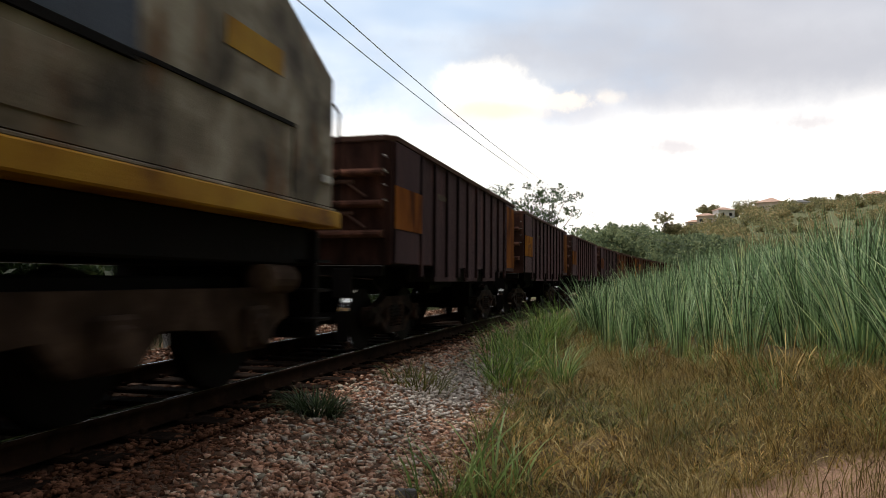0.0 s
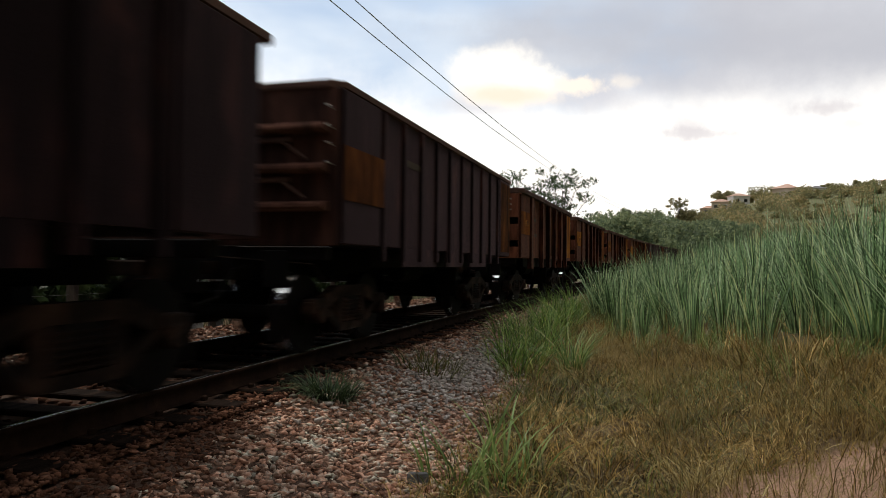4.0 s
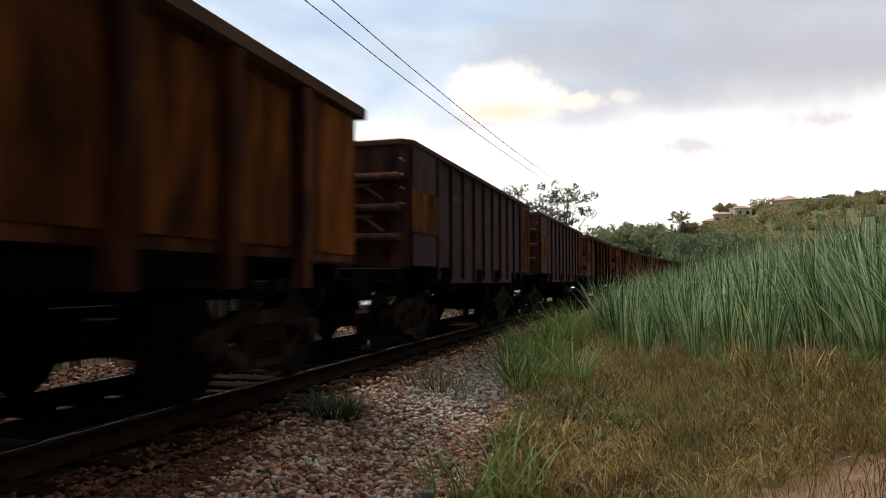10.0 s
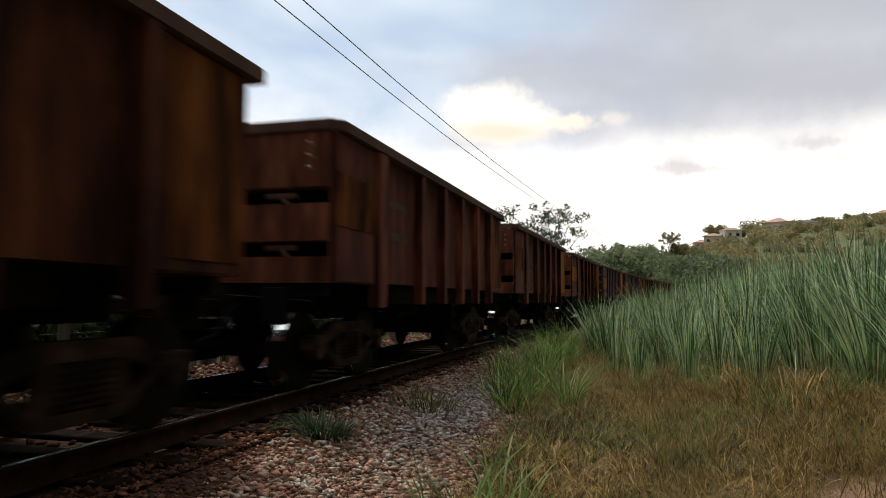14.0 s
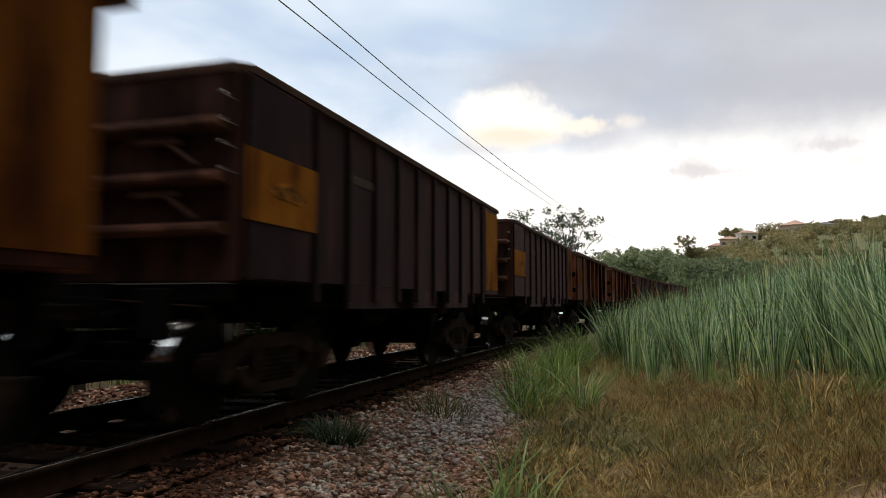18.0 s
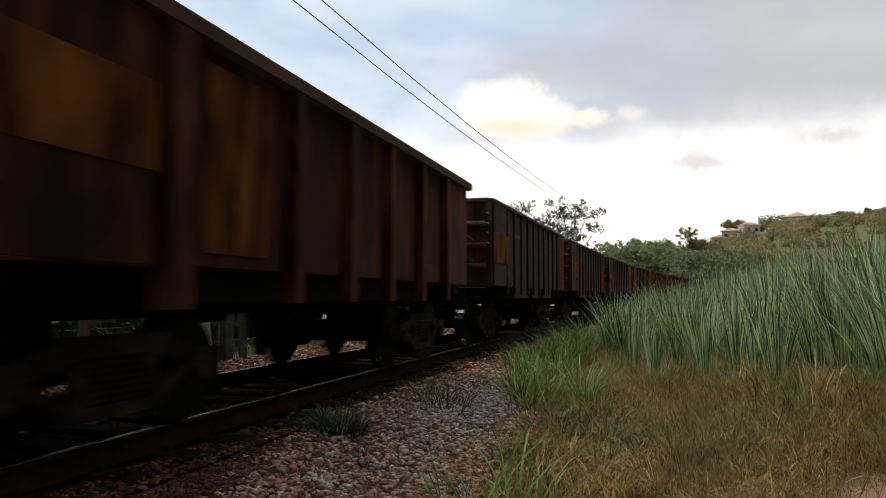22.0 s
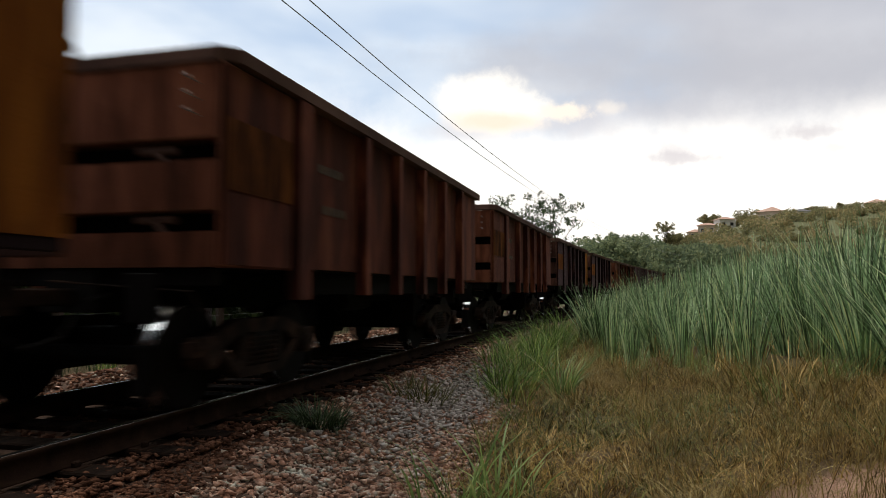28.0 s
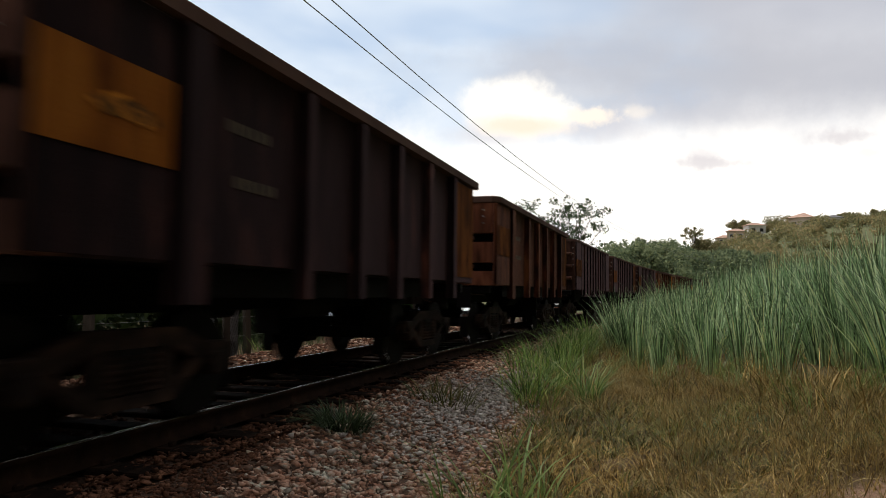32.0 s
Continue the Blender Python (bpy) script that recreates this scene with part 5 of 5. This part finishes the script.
    # tussocks of fine arching stems, each of one tone, with dark between them
    dry, olive, straw = [], [], []
    cx, cy, s, u = scatter(1500, 1.5, 17, 2.5, 8.2)
    keep = inside(cx, cy, s, u, 0.5)
    cx, cy = cx[keep], cy[keep]
    tone = np.sin(cx * 1.1 + 0.7 * cy) + np.sin(cy * 0.9 - cx * 0.5 + 2) + rng.normal(0, 0.8, len(cx))
    for bx, by, v in zip(cx, cy, tone):
        far = math.hypot(bx, by)
        into = olive if v > 0.45 else straw if v < -1.9 else dry
        count = int(rng.uniform(34, 62))
        a = rng.uniform(0, 2 * np.pi, count)
        r = 0.10 * np.sqrt(rng.uniform(0, 1, count))
        h = rng.uniform(0.12, 0.28) * rng.uniform(0.5, 1.15, count)
        into.append(blades(on_ground(bx + r * np.cos(a), by + r * np.sin(a)), h, rng.uniform(0.0035, 0.007, count) * (1 + 0.06 * far), rng.uniform(0.35, 1.25, count), 4, a + rng.normal(0, 0.6, count), 0.5))
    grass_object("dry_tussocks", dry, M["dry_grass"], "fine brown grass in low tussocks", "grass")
    grass_object("olive_tussocks", olive, M["olive_grass"], "fine olive grass in low tussocks", "grass")
    grass_object("straw_tussocks", straw, M["straw"], "fine straw-coloured grass in low tussocks", "grass")
    # straw strewn over the trodden patch
    cx, cy = rng.normal(2.6, 0.55, 420), rng.normal(4.5, 0.40, 420)
    root = on_ground(cx, cy, -0.005)
    grass_object("strewn_straw", [blades(root, rng.uniform(0.02, 0.05, 420), rng.uniform(0.004, 0.009, 420), rng.uniform(3.5, 6.5, 420) * 0.9, 3, None, 1.0)], M["straw"], "pale straw strewn over the bare earth", "grass")
    # curled straw lying on top
    cx, cy, s, u = scatter(5200, 2.0, 16, 2.6, 8.2)
    keep = inside(cx, cy, s, u)
    cx, cy = cx[keep], cy[keep]
    root = on_ground(cx, cy)
    root[:, 2] += rng.uniform(0.05, 0.16, len(cx))
    grass_object("straw", [blades(root, rng.uniform(0.05, 0.15, len(cx)), rng.uniform(0.005, 0.011, len(cx)), rng.uniform(0.9, 1.5, len(cx)), 4, None, 0.8)], M["straw"], "pale curled straw lying on the dry grass", "grass")
    cx, cy, s, u = scatter(1000, 4, 16, 3.0, 8.0)
    high = np.interp(s, TALL_S, TALL_U)
    keep = (u > high - 2.0) & (u < high + 0.5)
    cx, cy = cx[keep], cy[keep]
    many = 18
    x = np.repeat(cx, many) + rng.normal(0, 0.10, len(cx) * many)
    y = np.repeat(cy, many) + rng.normal(0, 0.10, len(cx) * many)
    grass_object("seed_grass", [blades(on_ground(x, y), rng.uniform(0.18, 0.55, len(x)), rng.uniform(0.004, 0.008, len(x)), rng.uniform(0.3, 1.2, len(x)), 3)], M["seed_haze"], "thin reddish grass gone to seed", "grass")
    # dead stalks and shorter green at the foot of the tall grass
    dead, green = [], []
    cx, cy, s, u = scatter(1100, 3, 24, 2.3, 8.4)
    high = np.interp(s, TALL_S, TALL_U)
    keep = (u > high - 0.6 + rng.normal(0, 0.25, len(u))) & (u < high + 1.0) & (u > 2.3)
    for k, (bx, by) in enumerate(zip(cx[keep], cy[keep])):
        if k % 3:
            clump(dead, bx, by, 10, rng.uniform(0.3, 0.85), 0.2, 0.011, 0.8, 4, 0.35)
        else:
            clump(green, bx, by, 26, rng.uniform(0.3, 0.75), 0.15, 0.011, 0.6, 4, 0.25)
    grass_object("dead_stalks", dead, M["dry_grass"], "dead straw-coloured stalks at the foot of the tall grass", "grass")
    grass_object("edge_grass", green, M["broad_grass"], "shorter green grass along the edge of the tall", "grass")
    cx, cy, s, u = scatter(1000, 0.5, 16, 2.6, 8.2)
    keep = inside(cx, cy, s, u, 0.2) & (np.sin(cx * 1.9 + 1) + np.sin(cy * 1.3 + cx) > -0.3)
    many = 16
    x = np.repeat(cx[keep], many) + rng.normal(0, 0.06, keep.sum() * many)
    y = np.repeat(cy[keep], many) + rng.normal(0, 0.06, keep.sum() * many)
    grass_object("green_sprouts", [blades(on_ground(x, y), rng.uniform(0.08, 0.28, len(x)), rng.uniform(0.006, 0.013, len(x)), rng.uniform(0.3, 1.1, len(x)), 3)], M["olive_grass"], "scattered olive green grass among the dry", "grass")


make_dry_grass()


def tuft(name, s, u, count, height, spread, width, bend, mat, label, segs=4):
    batches = []
    p = track(s, u, 0.0)
    clump(batches, p[0], p[1], count, height, spread, width, bend, segs)
    grass_object(name, batches, M[mat], label, "grass tuft", "stuff" if name == "weed_patch" else "", "grass tufts")


# tufts that stand alone
tuft("grass_tuft", 6.15, 1.66, 420, 0.29, 0.22, 0.015, 1.0, "dark_grass", "low dark green grass tuft among ballast stones")
for s, u, h, c in [(9.75, 2.72, 0.55, 70), (10.2, 2.55, 0.60, 80), (10.6, 2.85, 0.70, 80), (11.2, 2.45, 0.65, 80), (11.6, 2.95, 0.75, 90), (12.5, 2.35, 0.70, 90), (12.9, 2.0, 0.6, 70), (13.4, 2.75, 0.85, 120), (14.1, 2.1, 0.7, 90), (14.6, 2.45, 0.85, 120), (15.8, 2.75, 0.95, 120), (16.0, 2.2, 0.8, 110), (17.3, 2.40, 1.0, 130), (18.4, 2.2, 0.9, 120), (19.7, 2.50, 1.1, 130), (21.5, 2.2, 1.0, 130), (9.3, 2.95, 0.40, 50)]:
    tuft("grass_tuft", s, u, c, h, 0.26, 0.014, 0.75, "fresh_grass", "fresh light green grass at the edge of the stones")
tuft("grass_tuft", 10.05, 3.50, 110, 0.78, 0.16, 0.020, 0.75, "broad_grass", "bluish green grass tuft in dry grass")
tuft("grass_tuft", 9.3, 3.65, 70, 0.40, 0.2, 0.012, 1.1, "straw", "straw-coloured grass tuft in dry grass")
for s, u, h, c in [(4.70, 3.10, 0.62, 9), (4.80, 3.32, 0.66, 10), (4.62, 3.30, 0.50, 10), (4.95, 3.52, 0.58, 9), (4.75, 3.62, 0.50, 10), (5.12, 3.70, 0.46, 8), (4.60, 3.50, 0.45, 10)]:
    tuft("grass_tuft", s, u, c - 2, h * 1.2, 0.10, 0.024, 0.6, "broad_grass", "broad-bladed green grass near the stones")
for s, u, c in [(4.7, 3.2, 26), (4.9, 3.45, 26), (4.7, 3.55, 26), (5.1, 3.6, 22)]:
    tuft("grass_tuft", s, u, c, 0.24, 0.18, 0.010, 0.9, "fresh_grass", "thin yellowish grass round the broad blades")
tuft("weed_patch", 8.35, 1.95, 170, 0.36, 0.40, 0.014, 0.8, "olive_grass", "low weeds growing through the stones")
tuft("weed_patch", 8.6, 2.0, 60, 0.36, 0.30, 0.007, 0.5, "straw", "thin dry weeds growing through the stones")
tuft("weed_patch", 7.9, 5.15, 130, 0.16, 0.35, 0.035, 0.9, "weed", "low leafy herb in dry grass")
tuft("weed_patch", 5.4, 2.15, 30, 0.12, 0.10, 0.010, 0.9, "dark_grass", "small weed among stones")
tuft("grass_tuft", 11.2, 4.6, 110, 0.42, 0.30, 0.012, 0.7, "olive_grass", "olive green grass tuft in dry grass")
tuft("grass_tuft", 9.6, 5.9, 110, 0.40, 0.32, 0.012, 0.7, "olive_grass", "olive green grass tuft in dry grass")
tuft("grass_tuft", 7.6, 3.45, 60, 0.35, 0.16, 0.010, 0.5, "olive_grass", "olive green grass tuft in dry grass")


def make_slab():
    p = track(4.62, 3.0)
    bm = boxes((-0.07, 0.07, -0.03, 0.03, -0.12, 0.09), edge=0.012)
    ob = part("stone_slab", bm, M["slab"], None, "", pose(float(p[0]), float(p[1]), float(ground_z(p[0], p[1])), -12, 4, 18))
    tagged(ob, "small grey slab set upright beside the ballast", "stone")


make_slab()


# ---- far side of the track ----
BOARD_S = 11.05


def make_far_side():
    post = shared("fence_post", lambda: prism(bmesh.new(), [(-0.06, -0.05), (0.05, -0.06), (0.06, 0.05), (-0.05, 0.06)], "z", -0.5, 1.35), M["wood"])
    fence = tagged(new("wire_fence"), "old wooden posts with strands of wire", "fence")
    for s in (1.2, 3.6, 6.2, 8.2, 9.9, 11.47, 12.15, 14.1, 16.5, 19, 21.4, 24):
        link_mesh("fence_post", post, None, fence, "", track_pose(s, -3.2, 0.0, 13 * s) @ pose(0, 0, 0, (s * 7) % 5 - 2, (s * 11) % 5 - 2, 0))
    for z in (0.15, 0.5, 0.85, 1.15):
        part("fence_wire", tube(bmesh.new(), [tuple(track(s, -3.2, z)) for s in np.arange(1.2, 24.5, 2.0)], 0.003, 4), M["wire"], fence)
    bm = bmesh.new()
    for k in range(26):
        s = 9.9 + k * 0.075
        for d in (1, -1):
            tube(bm, [tuple(track(s, -3.19 + 0.003 * d, -0.15)), tuple(track(s + 0.6 * d, -3.19 + 0.003 * d, 1.05))], 0.0025, 3)
    part("wire_mesh", bm, M["rail"], fence, "diamond mesh of thin wire")
    p = track(BOARD_S, -3.32)
    board = part("board", boxes((-0.012, 0.012, -0.36, 0.36, -0.35, 0.82), edge=0.004), M["white_wall"], None, "", track_pose(BOARD_S, -3.36, 0.0) @ pose(0, 0, 0, 0, -9, 0))
    tagged(board, "pale bluish white sheet leaning behind the wire fence", "board")
    board = part("board", boxes((-0.012, 0.012, -0.24, 0.24, -0.35, 0.72), edge=0.004), M["slab"], None, "", track_pose(11.83, -3.36, 0.0))
    tagged(board, "narrow grey sheet beside a fence post", "board")
    batches = []
    x, y, s, u = scatter(9000, -2, 30, -7, -2.55)
    keep = u < -2.75 - 0.5 * np.abs(np.sin(s * 1.1))
    batches.append(blades(on_ground(x[keep], y[keep]), rng.uniform(0.15, 0.65, keep.sum()), rng.uniform(0.006, 0.013, keep.sum()), rng.uniform(0.2, 0.8, keep.sum()), 3))
    grass_object("verge_grass", batches, M["dark_grass"], "green grass along the fence", "grass")
    for s, u, h in ((7.0, -2.95, 0.55), (6.7, -3.0, 0.45), (9.3, -3.3, 0.4), (12.3, -2.9, 0.5)):
        tuft("grass_tuft", s, u, 60, h, 0.25, 0.012, 0.7, "fresh_grass", "green grass tuft beside the fence")


make_far_side()


def leaf_cloud(centres, sizes, count, leaf, flat=0.8):
    """Leaves spread through balls of uneven shape, as arrays: quads of random tilt."""
    vs = []
    for c, r in zip(centres, sizes):
        d = rng.normal(0, 1, (count, 3))
        d /= np.linalg.norm(d, axis=1, keepdims=True)
        d *= (rng.uniform(0.25, 1.0, count) ** 0.5 * r)[:, None]
        d[:, 2] *= flat
        p = np.asarray(c) + d
        a, b = rng.normal(0, 1, (count, 3)), rng.normal(0, 1, (count, 3))
        a /= np.linalg.norm(a, axis=1, keepdims=True)
        b -= a * (a * b).sum(1, keepdims=True)
        b /= np.linalg.norm(b, axis=1, keepdims=True)
        l = leaf * rng.uniform(0.6, 1.3, count)[:, None]
        vs.append(np.stack([p - a * l, p - b * l * 0.45, p + a * l, p + b * l * 0.45], 1))
    v = np.concatenate(vs).reshape(-1, 3)
    return v, np.arange(len(v)).reshape(-1, 4)


def tree(name, x, y, high, spread, tufts, leaf, count, label, mat="leaf", low=0.45, seed=1, trunk=0.16, open_crown=0.3, lump=1.0):
    """A tapered trunk, forking limbs, and leaves in separate clumps with gaps between."""
    r = random.Random(seed)
    z0 = float(ground_z(x, y)) - 0.2
    ob = thing(name, pose(x, y, z0), label, "tree", "")
    bm = bmesh.new()
    fork = high * low
    tube(bm, [(0, 0, 0), (0.03 * high, 0, fork * 0.5), (0.02 * high, 0.02 * high, fork), (0.04 * high, 0.0, high * 0.8)], [trunk, trunk * 0.8, trunk * 0.65, trunk * 0.2], 8)
    centres, sizes = [], []
    for k in range(tufts):
        a = 2 * math.pi * k / tufts + r.uniform(-0.4, 0.4)
        reach = spread * r.uniform(0.35, 1.0)
        top = fork + (high - fork) * r.uniform(0.25, 1.0)
        end = Vector((reach * math.cos(a), reach * math.sin(a), top))
        root = Vector((0.02 * high, 0.01 * high, fork * r.uniform(0.8, 1.25)))
        mid = root.lerp(end, 0.5) + Vector((0, 0, r.uniform(0.0, 0.12) * high))
        tube(bm, [root, mid, end], [trunk * 0.4, trunk * 0.25, trunk * 0.06], 5)
        for _ in range(3):
            off = Vector((r.uniform(-1, 1), r.uniform(-1, 1), r.uniform(-0.5, 0.7))) * spread * open_crown
            tube(bm, [mid.lerp(end, r.uniform(0.3, 0.9)), end + off], [trunk * 0.12, trunk * 0.04], 4)
            centres.append(end + off)
            sizes.append(spread * r.uniform(0.12, 0.24) * lump)
    part("trunk", bm, M["bark"], ob)
    v, q = leaf_cloud([tuple(c) for c in centres], sizes, count, leaf)
    link_mesh("crown", quick_mesh("crown", v, [q], M[mat]), None, ob, "leaves in loose clumps")
    return ob


def at_bearing(tan_az, far):
    a = math.atan(tan_az)
    return far * math.sin(a), far * math.cos(a)


def make_trees():
    # the airy trees behind the train
    x, y = at_bearing(0.169, 60)
    tree("tree", x, y, 9.3, 2.3, 26, 0.115, 32, "airy tree with sparse clumps of leaves against the sky", seed=5, open_crown=0.34, low=0.42, trunk=0.09)
    x, y = at_bearing(0.121, 62)
    tree("tree", x, y, 8.9, 2.9, 26, 0.12, 40, "low airy tree with sparse leaves beside the track", seed=8, open_crown=0.34, low=0.40, trunk=0.09)
    # trees on the skyline: bearing, distance, height of the top over the eye's level, spread
    for k, (az, far, up, spread, leaf) in enumerate([(0.335, 150, 0.096, 1.9, 0.19), (0.400, 262, 0.103, 3.2, 0.36), (0.456, 264, 0.108, 4.6, 0.36), (0.546, 268, 0.112, 2.4, 0.34), (0.512, 262, 0.102, 3.0, 0.34), (0.43, 262, 0.097, 2.6, 0.34), (0.60, 266, 0.111, 3.0, 0.34), (0.35, 152, 0.080, 2.4, 0.25)]):
        x, y = at_bearing(az, far)
        high = max(3.0, 0.98 + (up - 0.006) * far - float(ground_z(x, y)))
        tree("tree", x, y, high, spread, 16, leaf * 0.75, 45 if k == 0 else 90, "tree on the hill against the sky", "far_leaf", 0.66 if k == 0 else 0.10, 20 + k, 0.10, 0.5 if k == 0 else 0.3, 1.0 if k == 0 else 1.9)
    # woods and scrub far off
    centres, sizes = [], []
    for _ in range(190):
        az = rng.uniform(0.02, 0.42)
        far = rng.uniform(105, 165)
        x, y = at_bearing(az, far)
        limit = np.interp(az, [0.0, 0.2, 0.225, 0.30, 0.315, 0.36, 0.42], [0.055, 0.06, 0.080, 0.083, 0.066, 0.066, 0.060])
        crown = 0.98 + limit * far * rng.uniform(0.80, 1.0) - float(ground_z(x, y))
        wide = rng.uniform(1.6, 3.2)
        for _ in range(9):
            centres.append((x + rng.normal(0, wide * 0.6), y + rng.normal(0, wide * 0.6), float(ground_z(x, y)) + max(1.0, crown * rng.uniform(0.15, 0.88))))
            sizes.append(rng.uniform(0.9, 1.6))
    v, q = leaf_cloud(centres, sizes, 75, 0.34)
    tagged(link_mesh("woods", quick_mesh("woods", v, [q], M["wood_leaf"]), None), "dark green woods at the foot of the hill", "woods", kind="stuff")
    centres, sizes = [], []
    for _ in range(620):
        az = rng.uniform(0.25, 0.95)
        far = rng.uniform(120, 280)
        if far > 228 and (0.365 < az < 0.445 or 0.47 < az < 0.505 or 0.52 < az < 0.54):
            continue
        x, y = at_bearing(az, far)
        wide = rng.uniform(1.5, 3.6)
        z = float(ground_z(x, y))
        # a crown is a heap of lumps, dark between them
        for _ in range(5):
            a, r = rng.uniform(0, 2 * np.pi), wide * rng.uniform(0.1, 0.75)
            centres.append((x + r * math.cos(a), y + r * math.sin(a), z + wide * rng.uniform(0.15, 0.62)))
            sizes.append(wide * rng.uniform(0.32, 0.55))
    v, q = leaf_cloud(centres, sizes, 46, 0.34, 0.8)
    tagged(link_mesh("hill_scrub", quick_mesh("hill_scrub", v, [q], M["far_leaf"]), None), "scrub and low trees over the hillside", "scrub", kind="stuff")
    # hedge behind the fence; its unseen tall part is added to shade the verge
    centres, sizes = [], []
    for _ in range(420):
        s, u = rng.uniform(-8, 60), rng.uniform(-11, -5.6)
        p = track(s, u, 0.0)
        centres.append((p[0], p[1], float(ground_z(p[0], p[1])) + rng.uniform(0.2, 3.4)))
        sizes.append(rng.uniform(0.5, 1.1))
    for _ in range(420):
        p = track(rng.uniform(-6, 34), rng.uniform(-8.5, -5.2), 0.0)
        centres.append((p[0], p[1], float(ground_z(p[0], p[1])) + rng.uniform(0.1, 1.9)))
        sizes.append(rng.uniform(0.4, 0.8))
    v, q = leaf_cloud(centres, sizes, 85, 0.13)
    tagged(link_mesh("hedge", quick_mesh("hedge", v, [q], M["leaf"]), None), "dark bushes beyond the fence", "hedge", kind="stuff")


make_trees()


# ---- houses on the hill ----
def house(az, far, wide, deep, high, turn, wall, roof, label, sink=0.5):
    x, y = at_bearing(az, far)
    z = float(ground_z(x, y))
    ob = thing("house", pose(x, y, z - sink, 0, 0, turn), label, "house", "houses on the hill")
    part("wall", boxes((-wide / 2, wide / 2, -deep / 2, deep / 2, 0, high)), M[wall], ob)
    bm = bmesh.new()
    e, rise = 0.5, deep * 0.22
    low = [bm.verts.new((sx * (wide / 2 + e), sy * (deep / 2 + e), high - 0.1)) for sx, sy in ((-1, -1), (1, -1), (1, 1), (-1, 1))]
    ridge = max(0.2, wide / 2 - deep / 2)
    a, b = bm.verts.new((-ridge, 0, high + rise)), bm.verts.new((ridge, 0, high + rise))
    for face in ((low[0], low[1], b, a), (low[1], low[2], b), (low[2], low[3], a, b), (low[3], low[0], a), tuple(low[::-1])):
        bm.faces.new(face)
    part("roof", bm, M[roof], ob)
    count = max(2, int(wide / 3))
    for k in range(count):
        cx = -wide / 2 + wide * (k + 0.5) / count
        window = part("window", boxes((cx - 0.65, cx + 0.65, -deep / 2 - 0.05, -deep / 2 + 0.02, high * 0.35, high * 0.35 + 1.2)), M["white_wall"], ob)
        part("pane", boxes((cx - 0.55, cx + 0.55, -deep / 2 - 0.07, -deep / 2 - 0.045, high * 0.35 + 0.1, high * 0.35 + 1.1)), M["glass"], window)


house(0.378, 250, 5.0, 4, 2.9, -10, "plaster", "roof_tile", "low pinkish house with a clay tile roof")
house(0.395, 249, 5.5, 4, 3.4, -25, "plaster", "roof_tile", "pinkish house half hidden by trees", 0.2)
house(0.420, 249, 5.5, 4, 3.4, 5, "white_wall", "roof_tile", "small pale house on the hillside", 0.2)
house(0.489, 262, 7.5, 8, 3.9, -40, "plaster", "roof_tile", "large house with a broad pinkish tile roof")
house(0.530, 247, 4.5, 4, 2.8, -15, "white_wall", "slab", "white house with a grey roof on the hill", 0.9)
house(0.640, 258, 6, 6, 3.2, -30, "plaster", "roof_tile", "pale house on the crest of the hill")

# shed beyond the fence
def make_shed():
    p = track(24.0, -11.0)
    ob = thing("shed", pose(float(p[0]), float(p[1]), -0.3, 0, 0, -20), "white-walled shed with a blue sheet roof beyond the fence", "shed")
    part("wall", boxes((-2.5, 2.5, -2, 2, 0, 2.4)), M["white_wall"], ob)
    part("roof", boxes((-2.8, 2.8, -2.3, 2.3, 2.4, 2.5)), M["blue_sheet"], ob)


make_shed()


# ---- stones that can be told apart ----
def make_single_stones():
    meshes = []
    for k, (co, fs) in enumerate(STONES):
        meshes.append(quick_mesh("stone", co, [fs], M["stone"]))
    x, y, z, size = stone_patch(300, 4.2, 6.8, 1.9, 3.0, 0.040, 0.075)
    for i in range(len(x)):
        m = Matrix.LocRotScale((x[i], y[i], z[i] + 0.012), Euler((rng.normal(0, 0.3), rng.normal(0, 0.3), rng.uniform(0, 6.28))), (size[i],) * 3)
        link_mesh("stone", meshes[i % len(meshes)], None, BED, "", m)


make_single_stones()


# ---- what moves: the train runs towards the camera and past it ----
def motions():
    times = [2.0 * k for k in range(17)]
    first = 17.73 - 1.03 * LONG / 2
    slack = {13: 0.33}
    for j, wagon in enumerate(WAGONS):
        walk(wagon, [(t, track_pose(first + PITCH * j + slack.get(j, 0.0) - SPEED * t)) for t in times])
    walk(LOCO, [(t, track_pose(7.06 - SPEED * t)) for t in times])


motions()
